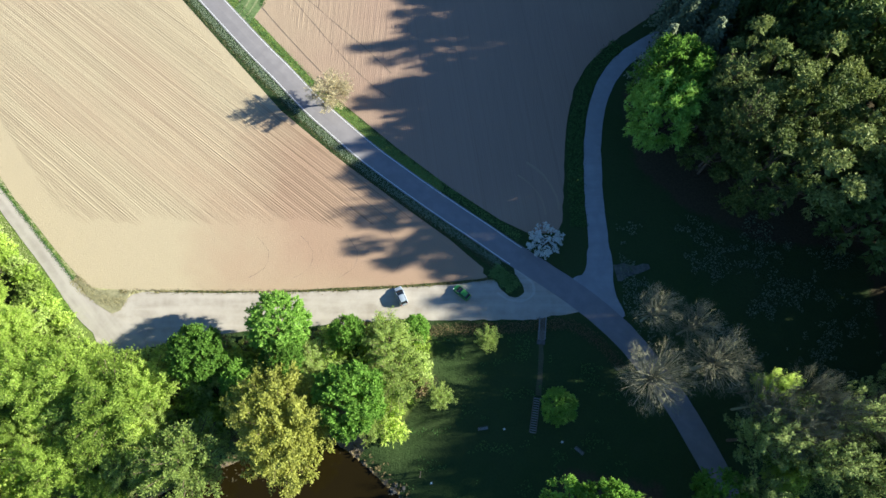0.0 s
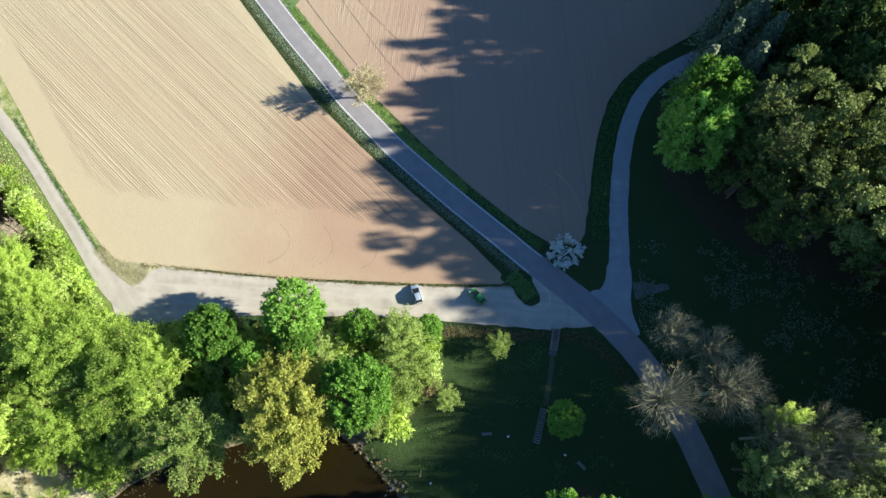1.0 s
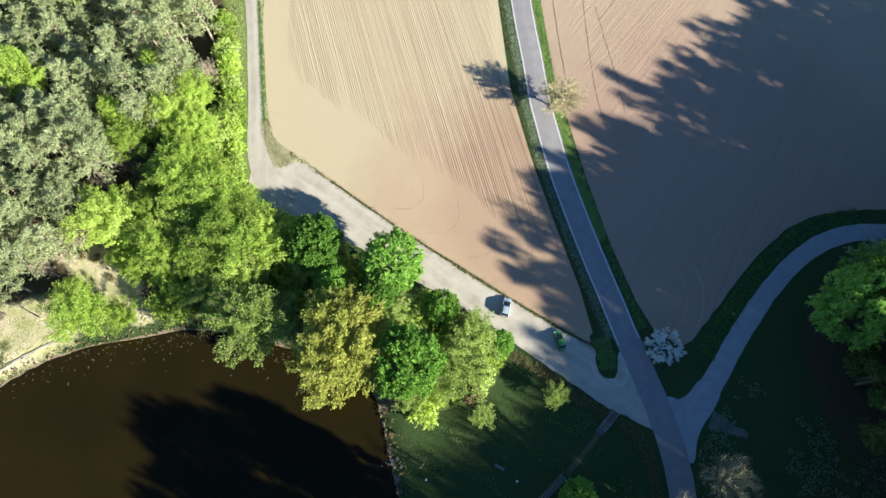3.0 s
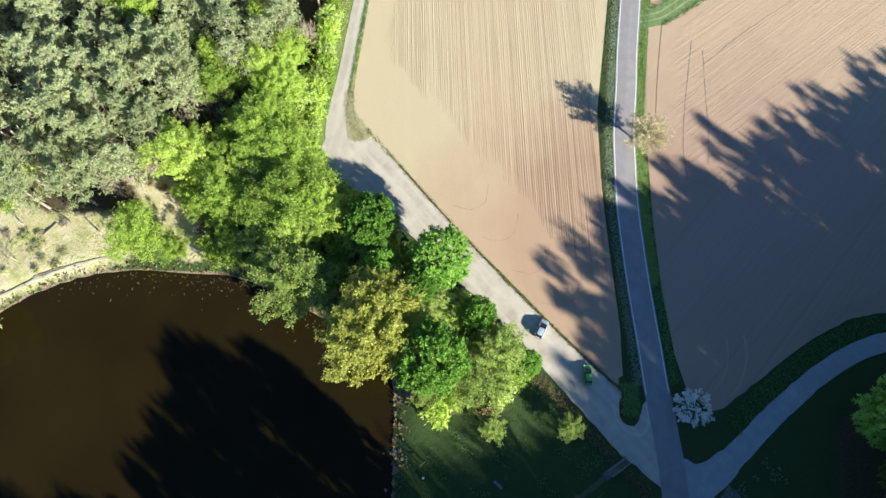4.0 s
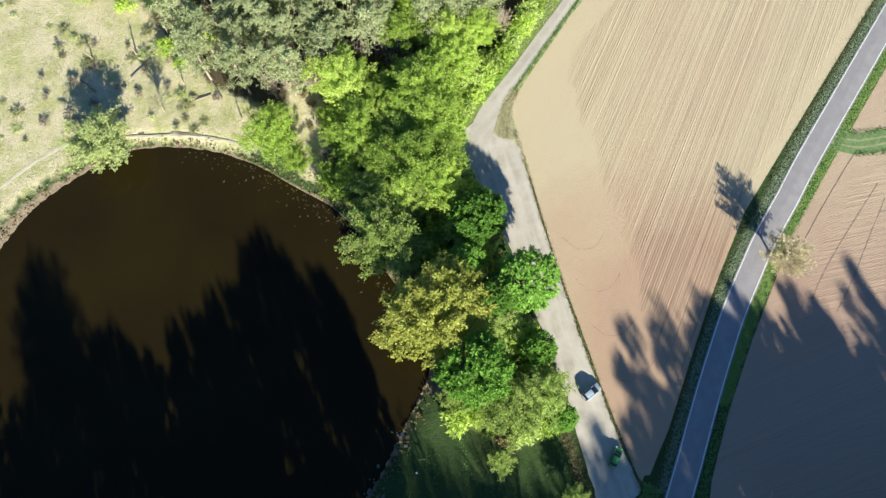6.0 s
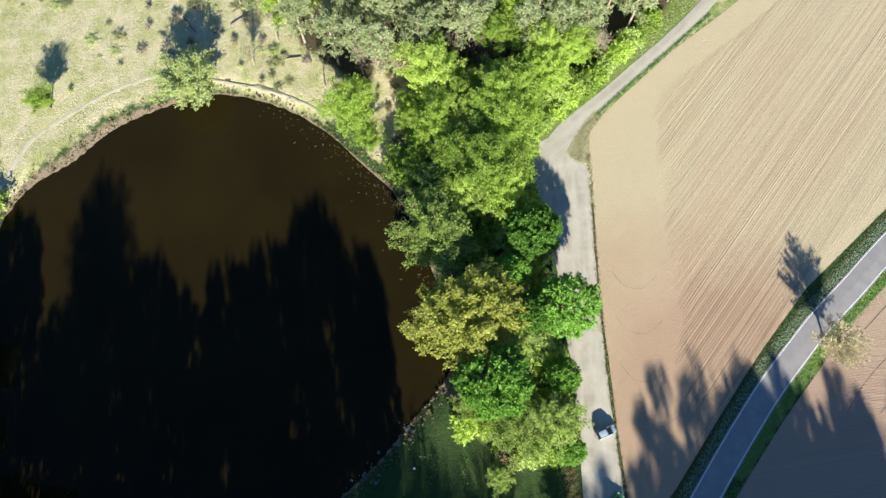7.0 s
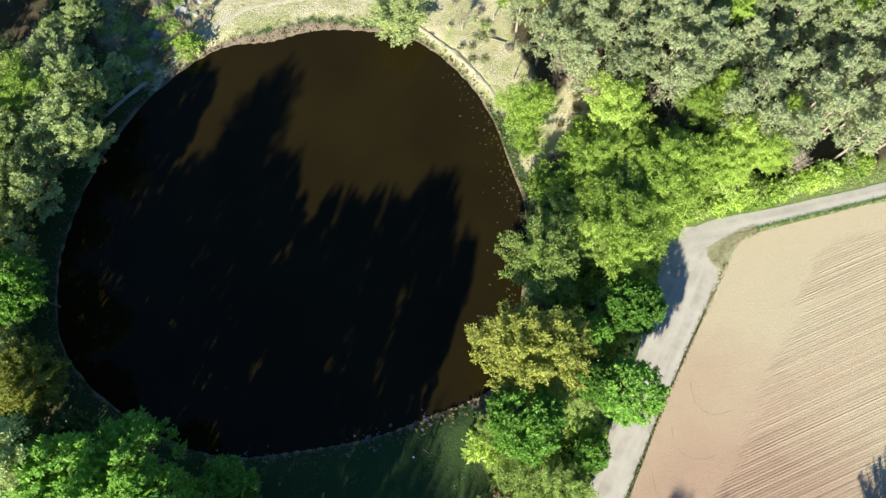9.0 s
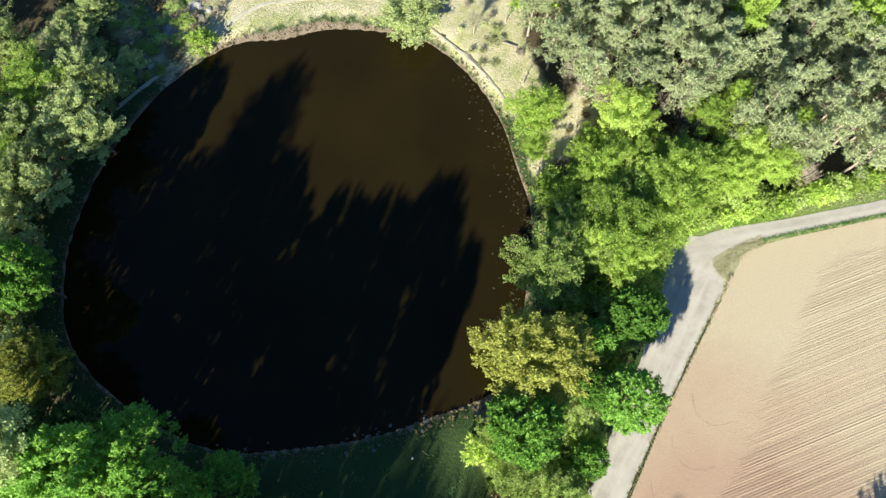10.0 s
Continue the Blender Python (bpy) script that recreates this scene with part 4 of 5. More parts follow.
plant(PALEWILLOWS, [(-80.2, -53, 6.6, 9)])
plant(WILLOWS[1:], [(8.7, 21.5, 2.2, 5.2)], "small meadow trees", "small pale green tree alone on the meadow")
plant(LIMES, [(-76, -83.8, 3.1, 6.4)], "small bank trees", "bright green small tree beside the bank path")
plant(LIMES, [(-72, -18.6, 5.6, 11), (-66.6, -14.8, 3.2, 7), (-79, -17.4, 2.2, 5), (-80.4, -2.4, 6.0, 14), (-74.4, 12, 6.1, 14), (-58.2, 9.3, 6.9, 15), (-67.6, 13.3, 6, 14), (-76.6, 16.6, 4.4, 13), (-80.6, 22.6, 4.2, 12), (-86.4, 28.4, 4.0, 12), (-53.2, 11.7, 4.8, 12),
              (-114.1, 9.7, 5.3, 19), (-124.6, 30.4, 5.3, 18), (-95.5, 27.8, 2.8, 14), (-94.8, 15.2, 2.8, 14), (-62, 3, 4.5, 12), (-86, 22, 4.5, 13), (-88, 12, 4, 14), (-61.5, 15.5, 4, 10), (-69, -0.4, 4.6, 12), (-81.4, 24.4, 3.0, 9), (-86, 29.4, 2.8, 8.5), (-75.6, 19.6, 3.2, 9), (-70.5, 17.8, 3, 9), (-64, 11, 3.6, 11), (-71.5, 8, 3.6, 12.5), (-65.5, -3.4, 3.2, 7.5), (-60.4, -4.4, 3.0, 7), (-70.6, -5.6, 2.8, 6.5), (-75.5, -6.4, 2.4, 5), (-81, 1, 3.4, 12)], "beeches of the wood edge")
plant(BARES, [(39.2, 25.6, 4.4, 16), (46, 22.9, 3.9, 17), (48.2, 16.2, 5.8, 20), (37.4, 13.4, 6.4, 18), (61.4, 10.4, 4.4, 24), (64.2, 3.6, 4.4, 22), (-86.8, -40.8, 2.4, 7), (-34.9, -112.6, 6, 9), (-45.5, -104.5, 2.6, 4)], "leafless trees", fuller=1.0)
plant(LIMES, [(56.2, 11.6, 2.6, 21.5), (57, -3.5, 3.2, 17)], "roadside wood", "slim lime green tree among leafless roadside trees")
plant(BARES, [(57.5, 4.6, 5.5, 25), (54.8, 8.6, 4.8, 23), (63, 7, 4.2, 26), (70, 6, 4.4, 27)], "roadside wood", fuller=1.0)
plant(ROADSIDE, [(53.2, 3, 4.8, 25), (61, -1, 5, 28), (68.4, -3.7, 4.8, 30), (52.3, -7.4, 4.5, 22), (66, 6.5, 4.4, 28), (75, 3, 5, 31), (75, 10, 4.4, 31), (58, 8, 3.6, 23)], "roadside wood")
plant(TALL, [(47.5, -6.5, 4.3, 14), (20.6, -7.4, 3.8, 22), (20.8, -44.2, 6.6, 20), (32.4, -55.5, 6.6, 22), (18.4, -29.6, 5.0, 11)], "tall trees south of the pond")
plant(DOMED, [(25.6, -8.2, 4.4, 26), (24, -17, 5.2, 29), (24, -26, 5.0, 25.5), (23, -34.5, 5.0, 23.5), (26, -49.5, 5.4, 25)], "tall trees south of the pond")
# Low trees added behind the tall ones to keep sun streaks off the pond.
plant(INNER_SHADE, [(24.5, -57, 4.4, 14), (25.5, -62.5, 4.2, 14), (28, -67.5, 4, 14), (23.5, -52.5, 3.6, 12)], "low trees south of the pond", "low dense olive green tree added to shade the pond")
# A hidden row that blocks low sun between the stems.
under = spline([(27, -48), (28, -58), (26.5, -67), (21, -76.5), (12.5, -85), (3, -91), (-7, -94.5)], 2.2)
plant(INNER_SHADE, [(x + rng.normal(0, 0.5), y, rng.uniform(2.6, 3.4), rng.uniform(7, 9.5)) for x, y in under], "low trees south of the pond", "low dense olive green tree added to shade the pond", 1.0)
plant(SPARSE, [(29, -59.2, 7.0, 34)], "tall trees south of the pond", fuller=1.0)
plant(DOMED, [(7.6, -79.4, 6.0, 22.5)], "tall trees south of the pond", fuller=1.0)
SET.add(OAKS[0][0])
plant(OAKS, [(18.6, -67.6, 5.6, 19)], "tall trees south of the pond", "oak with yellow olive young leaves at the pond shore")
plant(SOUTHERN, [(20.5, -74, 5, 18), (16, -80, 5.4, 19), (5, -86.5, 6, 20), (-22.5, -99, 8, 13), (-22, -91.5, 5, 14), (-6, -97, 6.4, 17), (-8.5, -91.5, 4.6, 15), (-31, -97.5, 4.6, 11), (-32, -105, 5.4, 12), (-15, -104, 6.5, 14), (-14.5, -96, 4.6, 12), (0, -93, 4.6, 15), (-36.5, -113, 5.5, 10), (-40, -99.5, 3.2, 6), (11, -83.5, 4.8, 17), (-26, -106.5, 5, 11), (-39.4, -114.1, 7, 8), (-33, -100, 5, 8), (-50.4, -117, 4.2, 9), (-45.6, -113.6, 4.0, 9), (-54, -121.5, 4.4, 9)], "tall trees south of the pond")
plant(LIMES, [(-24.5, -109.9, 6.8, 13), (-12, -108, 6, 15)], "tall trees south of the pond")
plant(BEECHES, [(61.3, 65.8, 6.5, 31), (71.1, 68.9, 6, 30), (65.4, 59.2, 7.5, 32), (75.6, 58, 6.6, 31), (54.4, 58.4, 7, 24), (59.2, 50, 7.5, 30), (68.8, 48.4, 7.3, 31), (78.8, 50.6, 6.5, 31), (53, 66, 5, 24), (59, 73.4, 4.6, 29)], "trees of the eastern forest")
plant(TALL, [(45, 71, 6.6, 25), (43.2, 64, 6.2, 24), (72.6, 80.1, 2.8, 21)], "trees of the eastern forest")
# Unseen or overtall trees among these are added to close gaps in the shade.
plant(INNER_SHADE, [(66, 75.4, 5.5, 26), (73, 77.4, 6.5, 31), (80, 76.5, 7, 34), (59, 91, 4.6, 20), (62, 87.5, 4.5, 20), (66, 84, 5, 33), (72, 87, 5.5, 34), (78, 89, 6, 34), (64, 81, 4.5, 17), (66, 97, 6.5, 32.5), (69, 122.6, 6, 29), (74, 103, 6, 28), (69, 110, 6, 28), (81, 72, 5.5, 27), (83, 80, 5.5, 26), (82, 95, 6, 17), (84, -4, 5.5, 20), (84, 5, 5.5, 20), (84, 12, 5, 25), (82, -12, 5.5, 19), (89, 46, 7, 35), (90, 38, 7, 35), (90, 30, 7, 33), (91, 22, 7, 31), (92, 14, 7, 31), (94, 5, 7, 25), (96, -4, 7, 24), (97, -13, 7, 23), (97, 34, 7, 36), (98, 26, 7, 33), (97, 42, 7, 36), (60, 105, 6, 28), (62, 113, 6, 28), (63, 121, 6, 28), (66, 129, 6, 28), (70, 116, 6.5, 29), (59.5, 100.5, 5, 28)], "trees of the eastern forest")
plant(SPRUCES, [(50, 92.5, 3.6, 22), (55, 90, 4, 24), (47.2, 81.2, 4.2, 27), (52, 77.1, 4, 26), (44.2, 78, 3.6, 23), (55.4, 83.3, 4.2, 27), (51.3, 86.7, 4.2, 27), (58, 77, 4, 19), (62, 84, 4.4, 17), (66.5, 78.5, 4, 17), (77, 80, 4.2, 17), (72, 75, 4, 17)], "spruces at the forest edge")
plant(LONE, [(-23.7, 74.2, 4.1, 8.2)])
plant(THIN, [(53.4, 66, 4.8, 29.5), (54.4, 57.4, 5.4, 30.5)], "trees of the eastern forest", fuller=1.0)
plant(BLOSSOM, [(20.9, 41.4, 3.2, 4.5)])
plant(GREENSHRUBS, [(-53, -91, 3, 3), (-88, 38, 2, 2.4), (-80, 31.5, 2.2, 2.2), (-66, 16, 2.4, 3), (-40, 18, 2.4, 3), (-22, 21.5, 2.2, 3), (-12, 23.5, 2, 2.6)], "green shrubs")


def scatter(poly, spacing, avoid=(), tries=4000):
    """Random places inside an outline, no two nearer than the spacing."""
    poly = np.array(poly, float)
    lo, hi = poly.min(0), poly.max(0)
    cand = lo + rng.random((tries, 2)) * (hi - lo)
    cand = cand[signed_distance(cand, poly) < -2.0]
    kept = list(np.array(avoid, float).reshape(-1, 2))
    first = len(kept)
    for c in cand:
        if all((c[0] - k[0]) ** 2 + (c[1] - k[1]) ** 2 > spacing ** 2 for k in kept):
            kept.append(c)
    return kept[first:]


def standing(limit):
    return [tuple(o.location[:2]) for o in scene.collection.objects if o.type == "EMPTY" and o.parent is None and o.scale.z * 14 > limit]


seen_pines = [(x, y, rng.uniform(3.6, 5.0), rng.uniform(14, 19)) for x, y in scatter(PINES, 4.7, standing(3))]
plant(PINE_KINDS, seen_pines, "pines of the western wood")
east_fill = [(x, y, rng.uniform(6.8, 9), rng.uniform(25, 30) * (0.75 if y < 12 else 1.0)) for x, y in scatter(EAST, 7.6, standing(3))]
plant(INNER_SHADE, east_fill, "trees of the eastern forest")
# Second row behind the maples, added to stop sun flecks on the water.
plant(INNER_SHADE, [(31, -12, 6, 20), (31, -17, 5, 20), (31, -22, 6, 21), (31, -27, 5, 20), (30.5, -32, 6, 19.5), (31, -37, 5, 18), (31, -42, 6, 17), (39, -18, 6, 14), (39, -30, 6, 11), (39, -46, 6, 10)], "tall trees south of the pond")
south_fill = [(x, y, rng.uniform(4.5, 6.0), rng.uniform(0.85, 1.1) * (np.clip(13 - 0.2 * (x + 25), 7, 15) if y < -88 else np.clip(20 - 0.3 * (x - 20), 10, 20) * (0.55 if y < -58 else 1.0))) for x, y in scatter(SOUTH, 8.6, standing(3))]
seen = [p for p in south_fill if p[0] < -8 and p[1] < -85]
plant(SOUTHERN + PALEWILLOWS + SOUTHERN + LIMES[:1], seen, "tall trees south of the pond")
plant(INNER_SHADE + TALL, [p for p in south_fill if not (p[0] < -8 and p[1] < -85)], "tall trees south of the pond")
strip_fill = [(x, y, rng.uniform(1.6, 3.4), rng.uniform(2.5, 6.5)) for x, y in scatter(STRIP, 3.0, standing(8), 2200) if min(np.hypot(x - a, y - b) for a, b in spline(BARE_BANK, 1.0)) > 3.4]
plant(SHRUBS, [(x + rng.normal(0, 1), y + rng.normal(0, 1.4), rng.uniform(0.5, 1.0), rng.uniform(0.5, 1.2)) for x, y in spline(BARE_BANK, 2.4)], "dry shrubs of the bare bank")
plant(GREENSHRUBS + SOFTSHRUBS + [GREENSHRUBS[0], SHRUBS[0], GREENSHRUBS[0], SOFTSHRUBS[0]], strip_fill, "undergrowth of the wood edge")


wood_edge = [(-75, 4), (-70, 6), (-60, 4.5), (-66.5, 7.5), (-53, 4.5), (-80, 12), (-82, 19), (-78, 9.5), (-55, 14), (-51, 7), (-86, 27)]
plant(LIMES + WILLOWS[:1] + LIMES[:1] + WILLOWS[1:], [(x, y, rng.uniform(2.8, 3.8), rng.uniform(9, 12)) for x, y in wood_edge], "young trees of the wood edge", "slender young tree with fresh green leaves")
plant(THICKETS, [(-63.5, -1, 2.4, 7), (-76.5, 0, 2.6, 9), (-69.5, 5.6, 2.4, 10), (-86.2, 22.4, 2.8, 9), (-82.6, 25.4, 2.4, 7), (-57, 2, 2.4, 7), (-66.4, -9.2, 2.2, 3.4), (-88, 17, 2.4, 9), (-80.5, 20, 2.2, 9.5), (-75.6, 14.4, 2.0, 9), (-73.4, 2.6, 2.4, 9), (-84, 9, 2.4, 9), (-78.6, 26.2, 1.6, 4)], "leafless thickets of the wood edge", fuller=1.0)
pine_edge = spline([(-84, -17), (-86.5, -8), (-88, 0), (-88.5, 8), (-89, 18), (-90, 27), (-91, 36)], 3.4)
plant(THICKETS, [(x + rng.normal(0, 1.2), y + rng.normal(0, 0.6), rng.uniform(1.8, 2.6), rng.uniform(7, 11)) for x, y in pine_edge], "leafless thickets of the wood edge", fuller=1.0)
plant(GREENSHRUBS, [(-77, 24.4, 1.2, 1.2), (-79.4, 26.8, 1.2, 1.3), (-82.4, 29.8, 1.1, 1.2), (-74.4, 22, 1.3, 1.6), (-71.6, 20.4, 1.2, 1.4)], "undergrowth of the wood edge")
bend_cover = [(-68.8, 19.2, 2.0, 4.0), (-71.2, 22.4, 1.8, 3.4), (-66.2, 17.4, 2.2, 4.6), (-73.6, 25.2, 1.7, 3.0)]
track_line = spline(BEND_TRACK[3:9], 2.0)
track_side = normals_of(track_line)
bend_cover += [(*(track_line[i] + track_side[i] * rng.uniform(4.4, 6.6)), rng.uniform(1.4, 2.6), rng.uniform(2.0, 5.0)) for i in range(1, len(track_line))]
plant(GREENSHRUBS + SOFTSHRUBS + GREENSHRUBS, bend_cover, "undergrowth of the wood edge")
edge_row = [(-60 + 2.3 * k + rng.normal(0, 0.4), 17.6 + 0.2 * k * 1.25 + rng.normal(0, 0.5), rng.uniform(1.5, 2.3), rng.uniform(2, 4)) for k in range(24)]
plant(GREENSHRUBS + SHRUBS + SOFTSHRUBS, edge_row, "undergrowth of the wood edge")
track_row = [(x - 2.6, y - 1.6, rng.uniform(0.8, 1.6), rng.uniform(0.8, 2.2)) for x, y in [(-86.5, 40.5), (-89, 43.5), (-94, 49), (-97, 52), (-104, 58.5), (-96, 47)]]
plant(SOFTSHRUBS + SHRUBS, track_row, "undergrowth of the wood edge")
bushes = [(x, y, rng.uniform(0.4, 1.7), rng.uniform(0.3, 1.1)) for x, y in scatter(SAND, 2.3, standing(3), 2600) if gz(x, y) > -0.15 and noise.noise((x * 0.09, y * 0.09, 4)) > 0.14]
plant(PALESHRUBS, bushes, "bushes on the sandy bank", "low bush on the dry sandy bank")


slope = [(x, y, rng.uniform(0.7, 2.0), rng.uniform(0.6, 1.8)) for x, y in scatter([(-34, -94), (-50, -92), (-64, -97), (-72, -108), (-50, -118), (-34, -110)], 2.6, standing(6), 600)]
plant(SHRUBS + SOFTSHRUBS + [SOFTSHRUBS[0]], slope, "bushes on the quarry slope", "low grey green bush among the slope rocks")


scrub = [(x, y, rng.uniform(0.9, 1.9), rng.uniform(0.8, 2.2)) for x, y in scatter([(-46, -95), (-62, -90), (-74, -95), (-84, -103), (-90, -118), (-60, -118), (-46, -110)], 2.5, standing(6), 700)]
plant(THICKETS, scrub, "leafless scrub of the quarry slope", "low leafless grey brown scrub on the quarry slope", 1.0)


bank_scrub = [(x, y, rng.uniform(0.8, 1.8), rng.uniform(0.6, 1.6)) for x, y in scatter([(-82, -26), (-88, -27), (-104, -38), (-112, -48), (-108, -66), (-92, -74), (-86, -62), (-87, -46)], 5.0, standing(6), 500)]
plant(THICKETS, bank_scrub, "leafless scrub of the sandy bank", "low leafless tan scrub on the dry sandy bank", 1.0)


def snag(x, y, h, turn, lean):
    """A dead trunk with a few broken branches."""
    pts = np.array([(0, 0, 0), (0.05, 0, h * 0.35), (lean * 0.5, 0.05, h * 0.7), (lean, 0.0, h)])
    wood = [tube(pts, [0.17, 0.14, 0.1, 0.04], 6)]
    for k in range(9):
        f = rng.uniform(0.35, 0.95)
        p = np.array([lean * f * f, 0, h * f])
        d = unit(np.array([rng.normal(), rng.normal(), 0.5])) * rng.uniform(0.4, 1.3) * (1.2 - f)
        wood.append(tube([p, p + d * 0.5, p + d + np.array([0, 0, 0.15])], [0.05, 0.035, 0.012], 4))
    ob = soup("dead_trunk", np.concatenate(wood), 4, M_PINEBARK)
    ob.matrix_basis = pose(x, y, gz(x, y) - 0.05, 0, 0, turn)
    return tagged(ob, "pale dead tree trunk with broken branches standing on the bank", "dead tree", "dead trunks on the bank")


for x, y, h, turn, lean in [(-102.7, -45.3, 4.2, 20, 0.5), (-88.4, -41.4, 4.4, 150, 0.6), (-96.1, -31.5, 2.2, 80, 0.2), (-81, -24.8, 2.0, 200, 0.3), (-104, -55, 3.2, 300, 0.4), (-107, -38, 3.4, 40, 0.5), (-93, -36, 2.6, 250, 0.3)]:
    snag(x, y, h, turn, lean)
plant(GREENSHRUBS, [(-102.2, -38.3, 2.0, 2.4), (-101.8, -29.4, 1.8, 2.6), (-115.9, -45.9, 2.2, 3), (-98, -36, 1.4, 1.6)], "green shrubs")


# ---- field marks ----
def furrow(centre, width, parent, mat, level=0.075):
    ob = ribbon("tramline", centre, width, level, mat, crown=-0.01, uneven=0.05, step=2.0, thick=0.05)
    ob.parent = parent
    return ob


M_FURROW = plain("moist turned soil", (0.26, 0.19, 0.14), 0.98, vary=0.4, scale=1.0)
TRAMLINES = [[(-34.8, 101.8), (-29.6, 95.1), (-24.1, 88.2), (-17.4, 80.6), (-11.6, 75.8)], [(-31.4, 101.8), (-23.9, 94.5), (-16.9, 87.9), (-11.5, 82)], [(-42.4, 100.2), (-34.9, 91), (-27.1, 82.2)],
             [(-28.8, 99.5), (-28.5, 114.4), (-26.2, 137)]]
for way in TRAMLINES:
    furrow(way, 0.07, field_b, M_FURROW, 0.075)
furrow([(18, 60), (21.5, 57), (24, 52), (24.3, 49)], 0.22, field_b, M_FIELD)
furrow([(16, 57), (19, 54.5), (21, 51), (21.5, 48)], 0.18, field_b, M_FIELD)
for k in range(4):
    furrow([(-38 + 9 * k, 43 + 0.4 * k), (-35.5 + 9 * k, 40), (-36 + 9 * k, 36.5), (-39 + 9 * k, 34.4)], 0.06, field_a, M_FURROW, 0.036)


# ---- grass and small growth ----
def tufts(name, pts, mat, size, label, rise=0.25, level=1.3):
    """Uneven grass: many small tilted blades in clumps; one sheet of growth."""
    pts = np.asarray(pts, float)
    n = len(pts)
    at = np.c_[pts, ground_height(pts) + rng.uniform(0.05, rise, n)]
    up = unit(rng.normal(0, 0.7, (n, 3)) + np.array([0, 0, level]))
    ob = soup(name, quads(at, up, size * rng.uniform(0.5, 1.3, n), 1.8), 4, mat)
    return tagged(ob, label, "grass", kind="stuff")


def beside(centre, lo, hi, n, step=1.0):
    """Random places along a line, between two distances to its side."""
    line = spline(centre, step)
    nrm = normals_of(line)
    i = rng.integers(0, len(line) - 1, n)
    return line[i] + (line[i + 1] - line[i]) * rng.random((n, 1)) + nrm[i] * rng.uniform(lo, hi, (n, 1)) + rng.normal(0, 0.25, (n, 2))


ROAD_NORTH = MAIN_ROAD[1:15]
tufts("verge_grass", beside(ROAD_NORTH, 2.75, 4.4, 11000), M_TUFT, 0.15, "lush green grass verge beside the road", 0.16, 2.2)
tufts("verge_grass", beside(ROAD_NORTH, -4.1, -2.6, 17000), M_VERGE, 0.13, "grey green grass verge beside the road", 0.12, 2.5)
# Dark blades on the bank also stand in for its shadow line.
tufts("verge_grass", beside(ROAD_NORTH, -4.8, -4.2, 3600), M_DARKTUFT, 0.15, "dry grass bank between road and field, its shadow line put into the colour", 0.3)
FIELD_EDGE = [(10, 34.2), (6.3, 33.75), (2, 33.3), (-9.4, 32.6), (-20.7, 31.95), (-32, 31.55), (-43, 31.5), (-58, 31.6), (-64.5, 31.6)]
tufts("edge_grass", beside(FIELD_EDGE, -0.12, 0.16, 2400, 0.7), M_BROWNSHRUB, 0.15, "strip of dry grass between gravel and field", 0.16)
tufts("edge_grass", beside(TRACK_VERGE[2:8], -1.0, 1.0, 3800, 0.7), M_DRYTUFT, 0.13, "dry grass verge of the farm track", 0.09, 2.5)
tufts("edge_grass", beside(TRACK_VERGE[7:], -0.25, 0.3, 2600, 0.7), M_TUFT, 0.14, "dark green grass strip between track and field", 0.12, 2.2)
tufts("edge_grass", beside(BEND_TRACK[3:6], 2.1, 4.6, 2600), M_FRESH, 0.18, "bright green grass verge under the wood edge", 0.15, 2.0)
tufts("edge_grass", beside(BEND_TRACK[5:], 1.9, 4.8, 3600), M_OLIVETUFT, 0.18, "pale dry green grass verge under the wood edge", 0.12, 2.2)
tufts("edge_grass", beside(SIDE_ROAD[3:11], 2.1, 5.4, 5600), M_TUFT, 0.18, "rough grass verge of the lane", 0.2, 1.8)
island = patch("traffic_island", spline([(8.6, 37.4), (10.6, 37.6), (13.4, 36.2), (15.3, 34.2), (16.3, 32.2), (16, 30.9), (14.4, 30.4), (12.7, 31.1), (11.5, 32.6), (10.4, 34.1), (8.4, 35.4)], 0.8, True), 0.066, M_GROUND, 0.1, 0.1)
tagged(island, "dark grass island between gravel lot and road", "grass", kind="structure")
tufts("edge_grass", beside([(10.2, 36), (12.8, 34.2), (14.4, 32.2)], -1.5, 1.5, 1700, 0.5), M_TUFT, 0.2, "rough grass on the traffic island", 0.4)
tufts("edge_grass", beside(GRASS_TRACK[1:6], 2.0, 3.0, 2200), M_TUFT, 0.15, "taller grass along the grass track", 0.16, 2.0)
tufts("edge_grass", beside(GRASS_TRACK[1:6], -3.0, -2.0, 2200), M_TUFT, 0.15, "taller grass along the grass track", 0.16, 2.0)
meadow = rng.uniform((-12, -24), (34, 24), (16000, 2))
patchy = np.array([noise.noise((x * 0.16, y * 0.3, 2)) + 0.5 * noise.noise((x * 0.6, y * 0.8, 5)) for x, y in meadow])
meadow = meadow[(patchy > 0.34) & (signed_distance(meadow, POND) > 2.5)]
tufts("meadow_grass", meadow, M_TUFT, 0.2, "uneven patches of longer meadow grass", 0.12, 2.2)
rough = rng.uniform((36, 14), (86, 48), (15000, 2))
rough = rough[[noise.noise((x * 0.1, y * 0.14, 7)) + 0.6 * noise.noise((x * 0.5, y * 0.5, 3)) > 0.12 for x, y in rough]]
tufts("meadow_grass", rough, M_VERGE, 0.26, "rough uneven grass of the shaded meadow", 0.2, 1.8)
DITCH = [(-4, 23.6), (4, 24), (14, 24.3), (24, 25), (30, 22), (35, 16)]
tufts("ditch_growth", beside(DITCH, -1.1, 1.0, 4600, 0.7), M_BROWNSHRUB, 0.15, "brownish low growth in the ditch", 0.35)
